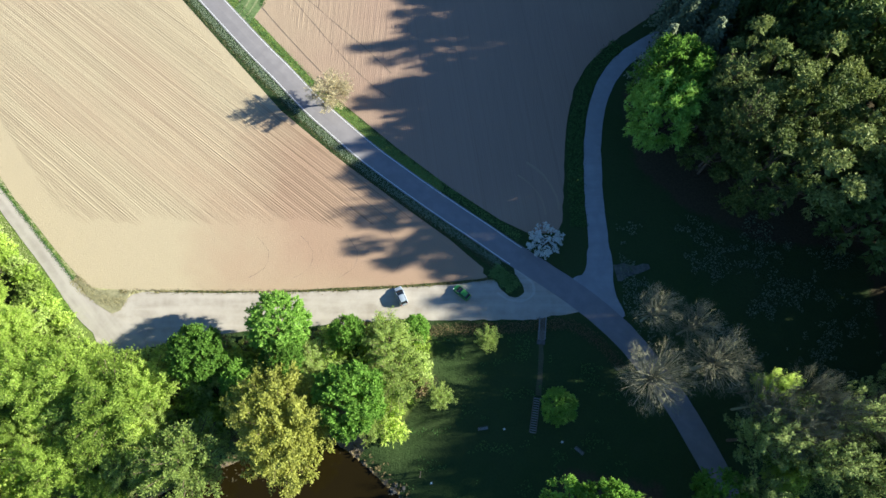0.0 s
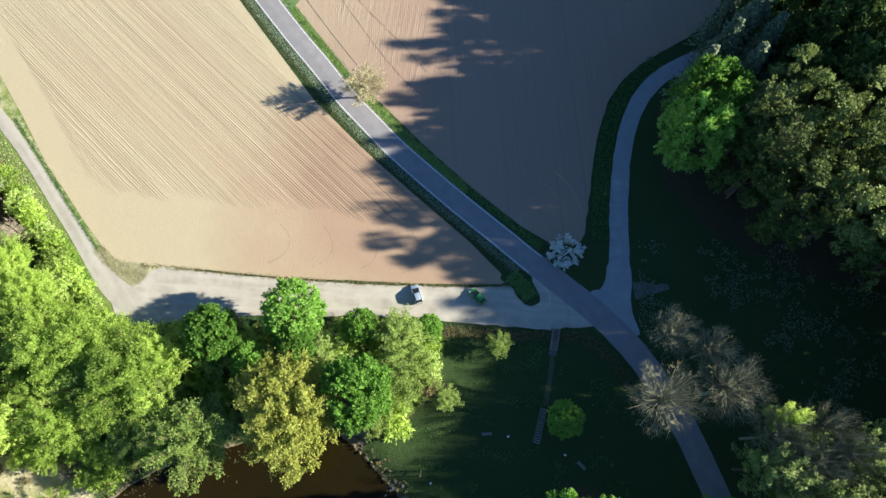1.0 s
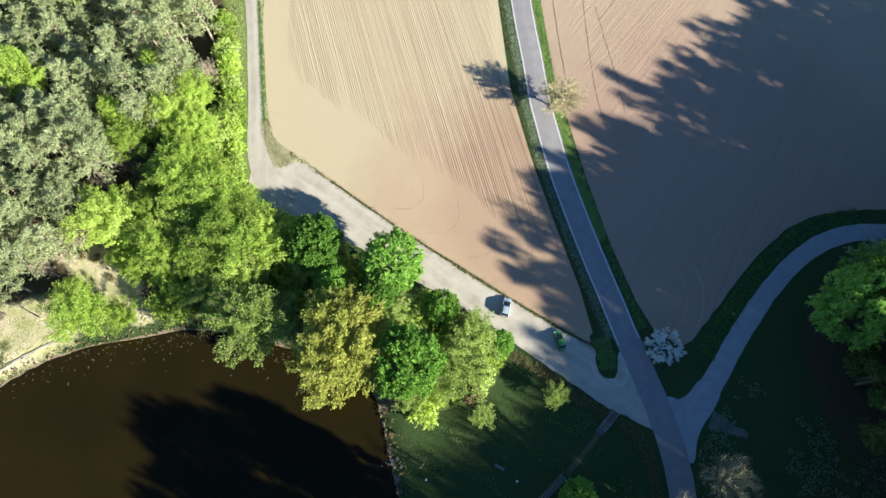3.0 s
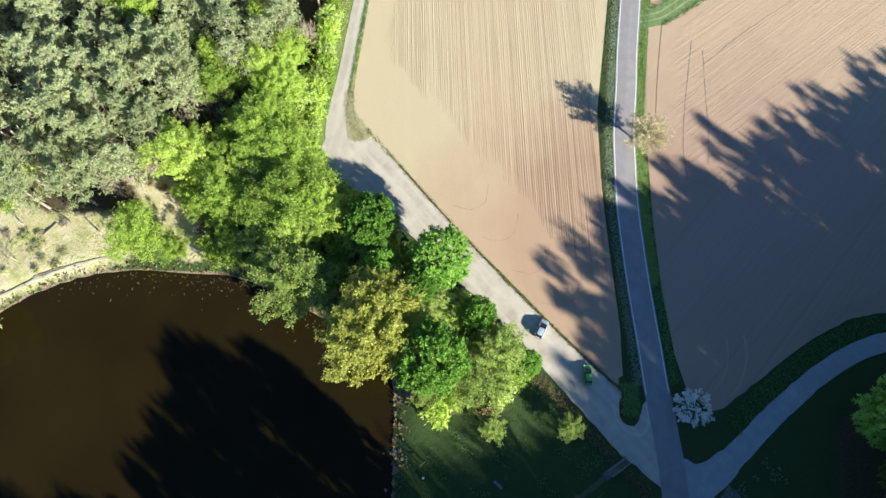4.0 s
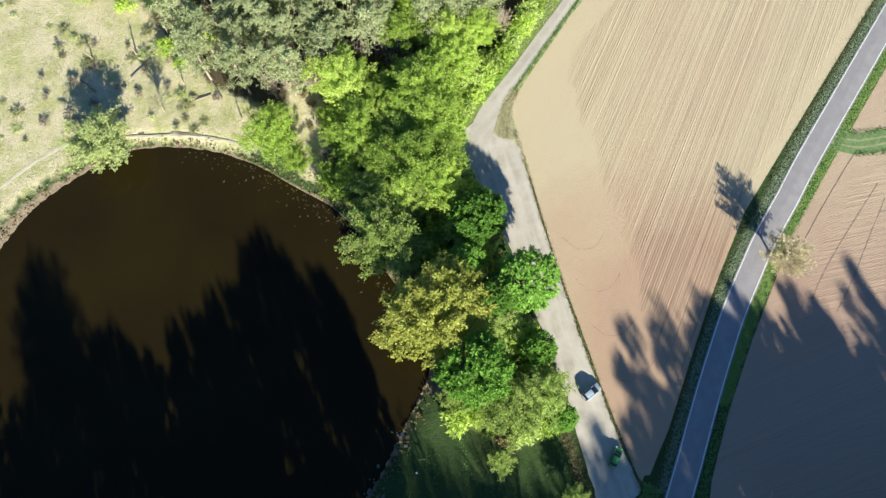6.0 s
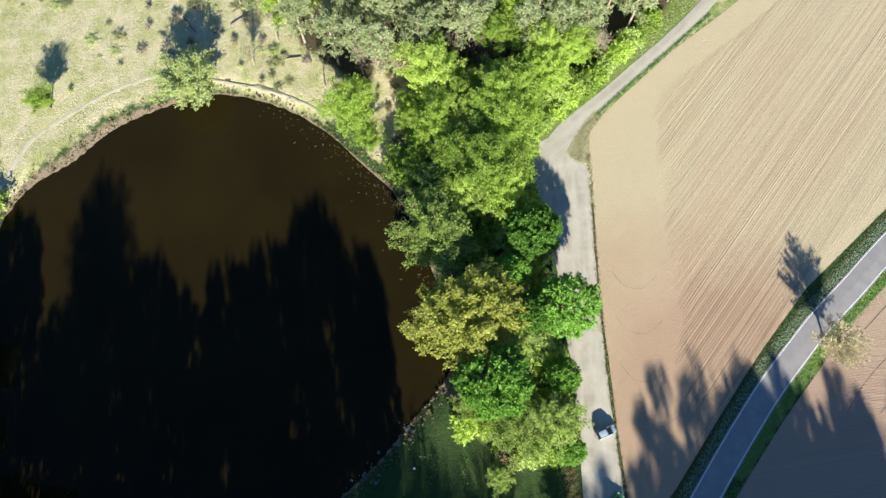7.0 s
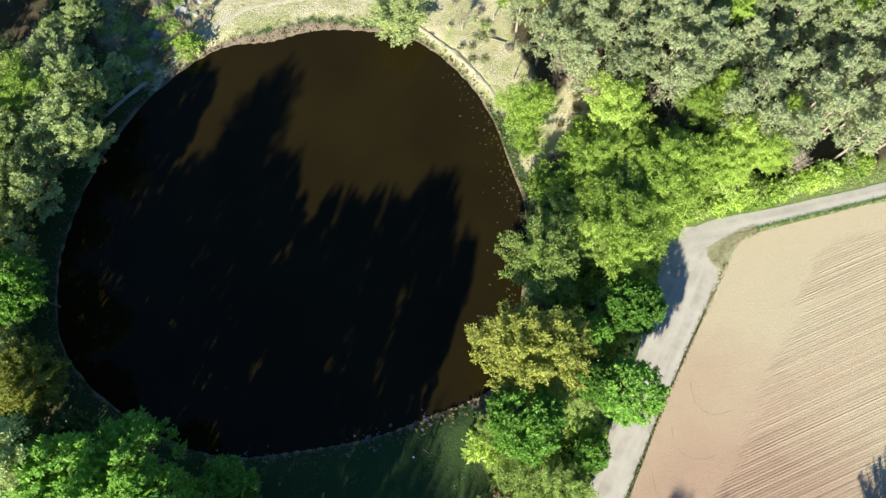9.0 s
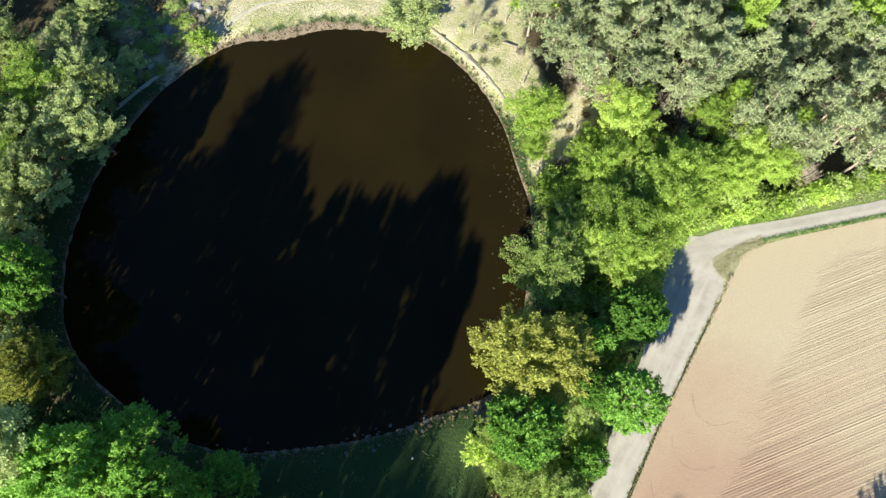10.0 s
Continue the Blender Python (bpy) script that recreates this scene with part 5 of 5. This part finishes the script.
BANK_PATH = [(-30, -97.5), (-37, -96), (-45, -93.8), (-56, -91), (-63, -89), (-69, -85.6), (-75, -78.6), (-80.2, -71), (-83.4, -64), (-84, -56), (-82, -46), (-80.4, -38), (-77, -29.4), (-73.4, -23.4)]
bank = rng.uniform((-120, -125), (-36, -18), (64000, 2))
bank = bank[(signed_distance(bank, SAND) < 0) & (signed_distance(bank, POND) > 0.8)]
away = np.min([np.hypot(*(bank - q).T) for q in spline(BANK_PATH, 1.0)], axis=0)
bank = bank[away > 0.9]
clumpy = np.array([noise.noise((x * 0.13, y * 0.13, 0)) for x, y in bank])
tufts("bank_grass", bank[clumpy > 0.34], M_DRYTUFT, 0.16, "pale dry grass on the sandy bank", 0.08, 3.0)
tufts("bank_grass", bank[clumpy < -0.06], M_OLIVETUFT, 0.17, "pale green grass patches on the sandy bank", 0.07, 3.0)
rim = POND + unit(POND - POND.mean(0)) * 1.0
rim = rim[rng.integers(0, len(rim), 2600)] + rng.normal(0, 0.9, (2600, 2))
rim = rim[signed_distance(rim, POND) > 0.2]
tufts("shore_growth", rim, M_BROWNSHRUB, 0.36, "dead reeds and low growth on the shore", 0.45)

pads = rng.uniform((-80, -40), (-18, 3), (9000, 2))
pd = signed_distance(pads, POND)
weight = np.exp(pd / 1.7) * np.clip((pads[:, 0] + 82) / 20, 0.1, 1) * np.clip((-20 - pads[:, 0]) / 20, 0.05, 1)
pads = pads[(pd < -0.4) & (rng.random(len(pads)) < weight * 1.1)]
flat = np.c_[pads, np.full(len(pads), -0.985)]
pad_ob = soup("floating_leaves", quads(flat, np.tile([[0.02, 0.0, 1.0]], (len(flat), 1)), rng.uniform(0.08, 0.42, len(flat)), 1.8), 4, M_PAD)
tagged(pad_ob, "pale dead leaves floating near the shore", "leaves", kind="stuff")


# ---- stones, paths and logs ----
def rock_mesh(name, mat, seed, squash=0.7):
    bm = bmesh.new()
    bmesh.ops.create_icosphere(bm, subdivisions=2, radius=1.0)
    for v in bm.verts:
        n = noise.noise(v.co * 1.1 + Vector((seed * 7.1, seed, 0))) * 0.55 + noise.noise(v.co * 2.7 + Vector((0, seed, 3))) * 0.2
        v.co *= 1 + n
        v.co.z = max(v.co.z * squash, -0.3)
    me = bpy.data.meshes.new(name)
    bm.to_mesh(me)
    bm.free()
    me.materials.append(mat)
    return me


GREY_ROCKS = [rock_mesh("stone", M_STONE, k) for k in range(5)]
PALE_ROCKS = [rock_mesh("boulder", M_PALEROCK, k + 9, 0.48) for k in range(4)]
riprap = tagged(new("shore_stones"), "row of loose grey stones along the pond shore", "stones")
shore = spline([(16.2, -37), (14.4, -33), (9.2, -25.6), (2, -16.2), (-3.2, -10.6), (-9.5, -5.4)], 0.4)
nrm = normals_of(shore)
heaps = rng.integers(0, len(shore), 13)
for k in range(100):
    i = int(np.clip(heaps[k % 13] + rng.normal(0, 3.2), 0, len(shore) - 1))
    x, y = shore[i] + nrm[i] * rng.normal(0, 0.75)
    ob = new("stone", GREY_ROCKS[k % 5])
    ob.parent = riprap
    s = rng.uniform(0.07, 0.2) if k % 4 else rng.uniform(0.2, 0.42)
    ob.matrix_basis = Matrix.LocRotScale((x, y, max(gz(x, y), -1.0) + 0.06), Euler((0, 0, rng.uniform(0, 6.3))), (s * rng.uniform(0.8, 1.5), s, s))
ledge = spline([(-86, -116), (-80.5, -107), (-72, -101.4), (-62, -99.6), (-53, -101)], 0.5)
for k in range(110):
    x, y = rng.uniform((-84, -114), (-42, -96)) if k > 78 else ledge[rng.integers(0, len(ledge))] + rng.normal(0, 1.7, 2)
    ob = tagged(new("boulder", PALE_ROCKS[k % 4]), "pale weathered boulder on the old quarry slope", "rock", "boulders of the quarry slope")
    s = rng.uniform(0.2, 0.7) if k > 40 else rng.uniform(0.6, 1.3)
    ob.matrix_basis = Matrix.LocRotScale((x, y, gz(x, y) + 0.1 * s), Euler((0, 0, rng.uniform(0, 6.3))), (s * 1.3, s, s * 0.8))

bank_path = ribbon("bank_path", BANK_PATH, [0.4, 0.45, 0.42, 0.36, 0.26, 0.22], 0.035, M_DIRTPATH, uneven=0.12, crown=0.01, thick=0.1)
tagged(bank_path, "pale trodden footpath round the pond", "path", kind="structure")
slope_path = ribbon("slope_path", [(-79, -124), (-75.5, -119), (-70.6, -113.6), (-63.4, -111), (-55, -108.5), (-46, -104), (-39, -98)], 0.45, 0.03, M_DIRTPATH, uneven=0.12, crown=0.01)
tagged(slope_path, "narrow pale footpath on the quarry slope", "path", kind="structure")
meadow_path = ribbon("meadow_path", [(19.3, 21.6), (19, 16.5), (18.2, 11.2)], 0.5, 0.02, plain("trodden grass", (0.10, 0.10, 0.05), 0.95, vary=0.4), uneven=0.1, crown=0.01)
tagged(meadow_path, "trodden grass path over the meadow", "path", kind="structure")


def log(x, y, length, rad, turn, mat=M_WOOD, lean=0.0, label="weathered log lying on the bank"):
    pts = [(0, 0, 0), (length * 0.33, 0.04, 0.01), (length * 0.66, -0.05, 0.0), (length, 0.02, 0.02)]
    ob = soup("log", np.concatenate([tube(pts, [rad, rad * 0.95, rad * 0.85, rad * 0.7], 7)]), 4, mat)
    ob.matrix_basis = pose(x, y, gz(x, y) + rad * 0.9, 0, -lean, turn)
    return tagged(ob, label, "log", "logs on the bank")


for k, (x, y, l, a) in enumerate([(-81.6, -40, 4.2, 72), (-80.2, -35.8, 3.6, 66), (-78.6, -32, 3.8, 62), (-76.6, -28.4, 3.6, 60), (-74.8, -25, 3.0, 58)]):
    log(x, y, l, 0.1, a, label="weathered log edging the footpath")
for x, y, l, a in [(-92, -30, 5, 20), (-97, -47, 6, 130), (-88, -34, 3.5, 100), (-99, -58, 5, 40), (-90, -62, 3, 80)]:
    log(x, y, l, 0.2, a)


# ---- meadow furniture ----
def box(bm, lo, hi, bevel=0.0):
    r = bmesh.ops.create_cube(bm, size=1.0)
    for v in r["verts"]:
        v.co = Vector([(a + b) / 2 + c * (b - a) for a, b, c in zip(lo, hi, v.co)])
    if bevel:
        bmesh.ops.bevel(bm, geom=list({e for v in r["verts"] for e in v.link_edges}), offset=bevel, segments=2, affect="EDGES")
    return bm


def solid(name, lo, hi, mat, parent, bevel=0.01, label=""):
    return part(name, box(bmesh.new(), lo, hi, bevel), mat, parent, label)


def footbridge(x, y, turn):
    ob = tagged(new("footbridge"), "small weathered wooden footbridge over the ditch", "bridge")
    for k in range(17):
        solid("plank", (-0.65, k * 0.26, 0.12), (0.65, k * 0.26 + 0.23, 0.17), M_WOOD, ob)
    for side in (-0.62, 0.62):
        solid("beam", (side - 0.08, 0, -0.05), (side + 0.08, 4.4, 0.12), M_WOOD, ob)
        for yy in (0.1, 1.5, 2.9, 4.2):
            solid("post", (side - 0.05, yy, 0.17), (side + 0.05, yy + 0.1, 1.1), M_PALEWOOD, ob)
        solid("handrail", (side - 0.07, 0, 1.1), (side + 0.07, 4.4, 1.17), M_PALEWOOD, ob, label="pale wooden handrail")
    solid("landing", (-0.8, -0.9, 0.0), (0.8, 0.0, 0.12), M_STONE, ob, 0.02, "pale stone landing")
    ob.matrix_basis = pose(x, y, 0, 0, 0, turn)


def steps(x, y, turn):
    ob = tagged(new("garden_steps"), "flight of shallow stone steps in the meadow", "steps")
    for k in range(15):
        solid("tread", (-0.5, k * 0.45, 0.0), (0.5, k * 0.45 + 0.22, 0.12 + 0.01 * k), M_PALEWOOD, ob, 0.02)
    for side in (-0.6, 0.6):
        solid("edging", (side - 0.06, 0, 0), (side + 0.06, 6.7, 0.12), M_WOOD, ob)
    ob.matrix_basis = pose(x, y, 0.0, 0, 0, turn)


def bench(x, y, turn):
    ob = tagged(new("bench"), "weathered wooden bench on the meadow", "bench", "benches on the meadow")
    for k in range(3):
        solid("slat", (-0.95, -0.24 + k * 0.16, 0.43), (0.95, -0.1 + k * 0.16, 0.47), M_PALEWOOD, ob)
    for k in range(2):
        solid("backrest_slat", (-0.95, 0.28, 0.6 + k * 0.17), (0.95, 0.32, 0.73 + k * 0.17), M_PALEWOOD, ob)
    for xx in (-0.75, 0.65):
        solid("leg", (xx, -0.2, 0), (xx + 0.1, 0.22, 0.43), M_WOOD, ob)
        solid("back_post", (xx, 0.22, 0), (xx + 0.1, 0.28, 0.92), M_WOOD, ob)
    ob.matrix_basis = pose(x, y, gz(x, y), 0, 0, turn)


def bollard(x, y):
    ob = tagged(new("bollard"), "short white painted post in the grass", "post", "white posts on the meadow")
    bm = bmesh.new()
    bmesh.ops.create_cone(bm, cap_ends=True, segments=14, radius1=0.2, radius2=0.17, depth=0.6, matrix=Matrix.Translation((0, 0, 0.3)))
    part("post", bm, M_WHITE, ob)
    bm = bmesh.new()
    bmesh.ops.create_uvsphere(bm, u_segments=14, v_segments=8, radius=0.2, matrix=Matrix.Translation((0, 0, 0.6)) @ Matrix.Diagonal((1, 1, 0.5, 1)))
    part("cap", bm, M_WHITE, ob)
    ob.matrix_basis = pose(x, y, gz(x, y))


def gate_posts(x, y, turn):
    ob = tagged(new("post_frame"), "two dark wooden posts joined by a rail", "post frame")
    for side in (-0.45, 0.45):
        solid("post", (side - 0.08, -0.08, 0), (side + 0.08, 0.08, 2.1), M_WOOD, ob)
    solid("rail", (-0.45, -0.05, 1.0), (0.45, 0.05, 1.12), M_WOOD, ob)
    ob.matrix_basis = pose(x, y, gz(x, y), 0, 0, turn)


footbridge(19.3, 21.8, -6)
steps(16.9, 4.3, -10)
bench(7.6, 5.1, 8)
bench(25.3, 1.1, -40)
for x, y in ((11.6, 5.0), (22.3, 2.7), (-2.0, -4.5)):
    bollard(x, y)
gate_posts(-4.0, -3.0, 84)


# ---- cars ----
def loft(stations, mat, name, parent, label="", smooth=True):
    """A closed skin over rounded cross sections: x, floor, top, half width, corner."""
    rings = []
    for x, z0, z1, w, c in stations:
        ring = []
        for sx, sz in ((1, 1), (-1, 1), (-1, -1), (1, -1)):
            cy, cz = sx * (w - c), (z1 - c) if sz > 0 else (z0 + c)
            a0 = {(1, 1): 0, (-1, 1): 90, (-1, -1): 180, (1, -1): 270}[(sx, sz)]
            for k in range(4):
                a = radians(a0 + k * 30)
                ring.append((x, cy + c * math.cos(a), cz + c * math.sin(a)))
        rings.append(ring)
    verts = [v for r in rings for v in r]
    faces = []
    for i in range(len(rings) - 1):
        for k in range(16):
            a, b = i * 16 + k, i * 16 + (k + 1) % 16
            faces.append((a, b, b + 16, a + 16))
    faces += [tuple(range(16))[::-1], tuple(range(len(verts) - 16, len(verts)))]
    return mesh_ob(name, verts, faces, mat, parent, smooth, label)


def car_paint(name, c):
    m = Mat(name, 0.3, 0.0, 0.5)
    m.b.inputs["Coat Weight"].default_value = 0.6
    m.color(m.ramp(m.noise(1.5), (0.3, tuple(v * 0.92 for v in c)), (0.7, c)))
    return m.m


M_GLASS = plain("tinted glass", (0.015, 0.018, 0.022), 0.08, spec=0.6, vary=0.1)
M_TYRE = plain("rubber", (0.025, 0.025, 0.025), 0.9)
M_RIM = plain("alloy", (0.5, 0.5, 0.52), 0.35, 0.9)
M_LAMP = plain("clear lamp", (0.7, 0.72, 0.75), 0.15)
M_REDLAMP = plain("red lamp", (0.35, 0.02, 0.02), 0.25)
M_TRIM = plain("black plastic", (0.03, 0.03, 0.032), 0.7)


def car(name, label, paint, x, y, turn, L=4.1, W=1.76, H=1.5, tall=False):
    ob = tagged(new(name), label, "car", "parked cars")
    h, w = L / 2, W / 2
    belt = 0.92 if tall else 0.85
    loft([(-h, 0.42, 0.7, w * 0.78, 0.1), (-h + 0.12, 0.28, belt - 0.03, w * 0.92, 0.14), (-h + 0.6, 0.22, belt, w, 0.14), (0, 0.2, belt, w, 0.14), (h - 1.2, 0.2, belt, w, 0.14),
          (h - 0.6, 0.22, belt - 0.1, w * 0.97, 0.14), (h - 0.15, 0.28, belt - 0.24, w * 0.88, 0.12), (h, 0.4, 0.6, w * 0.72, 0.09)], paint, "body", ob)
    rear = -h + (0.12 if tall else 0.3)
    loft([(rear, belt - 0.06, belt + 0.03, w * 0.84, 0.03), (rear + 0.28, belt - 0.06, H - 0.1, w * 0.76, 0.08), (-0.3, belt - 0.06, H - 0.04, w * 0.78, 0.09), (0.2, belt - 0.06, H - 0.07, w * 0.77, 0.08), (1.15, belt - 0.08, belt + 0.03, w * 0.84, 0.03)], M_GLASS, "windows", ob, "dark tinted windows")
    loft([(rear + 0.4, H - 0.14, H - 0.06, w * 0.56, 0.03), (rear + 0.58, H - 0.14, H - 0.005, w * 0.62, 0.05), (-0.3, H - 0.12, H, w * 0.66, 0.05), (0.0, H - 0.13, H - 0.02, w * 0.63, 0.05), (0.1, H - 0.16, H - 0.06, w * 0.58, 0.03)], paint, "roof", ob)
    for side in (-1, 1):
        for x0, x1, z0, z1 in ((1.1, 0.22, belt, H - 0.1), (-0.1, -0.15, belt, H - 0.06), (rear + 0.05, rear + 0.35, belt, H - 0.08)):
            p = [(x0, side * w * 0.85, z0), ((x0 + x1) / 2, side * w * 0.82, (z0 + z1) / 2), (x1, side * w * 0.77, z1)]
            soup("pillar", tube(p, [0.045, 0.045, 0.04], 5), 4, paint, ob)
        for xx in (-h + 0.75, h - 0.8):
            bm = bmesh.new()
            bmesh.ops.create_cone(bm, cap_ends=True, segments=20, radius1=0.31, radius2=0.31, depth=0.2, matrix=Matrix.Translation((xx, side * (w - 0.1), 0.31)) @ Matrix.Rotation(math.pi / 2, 4, "X"))
            bmesh.ops.bevel(bm, geom=[e for e in bm.edges if len(e.link_faces) == 2 and max(len(f.verts) for f in e.link_faces) > 4], offset=0.03, segments=2, affect="EDGES")
            wheel = part("wheel", bm, M_TYRE, ob)
            bm = bmesh.new()
            bmesh.ops.create_cone(bm, cap_ends=True, segments=16, radius1=0.2, radius2=0.17, depth=0.22, matrix=Matrix.Translation((xx, side * (w - 0.095), 0.31)) @ Matrix.Rotation(math.pi / 2, 4, "X"))
            part("rim", bm, M_RIM, wheel)
        solid("headlight", (h - 0.22, side * w * 0.62 - 0.14, 0.58), (h - 0.08, side * w * 0.62 + 0.14, 0.7), M_LAMP, ob, 0.03)
        solid("tail_light", (-h + 0.02, side * w * 0.72 - 0.1, 0.72), (-h + 0.14, side * w * 0.72 + 0.1, belt), M_REDLAMP, ob, 0.02)
        solid("mirror", (0.72, side * (w + 0.09) - 0.09, belt), (0.86, side * (w + 0.09) + 0.09, belt + 0.14), paint, ob, 0.03)
    solid("front_bumper", (h - 0.06, -w * 0.6, 0.3), (h + 0.02, w * 0.6, 0.42), M_TRIM, ob, 0.02)
    solid("rear_bumper", (-h - 0.03, -w * 0.66, 0.32), (-h + 0.05, w * 0.66, 0.5), M_TRIM, ob, 0.02)
    ob.matrix_basis = pose(x, y, 0.05, 0, 0, turn)


car("white_car", "white compact car parked on pale gravel", car_paint("white paint coat", (0.30, 0.345, 0.40)), -8.2, 30.5, 113, L=3.9, W=1.7, H=1.5, tall=True)
car("green_car", "bright green hatchback parked on pale gravel", car_paint("green paint coat", (0.05, 0.24, 0.045)), 3.9, 31.2, 139, L=3.8, W=1.68)
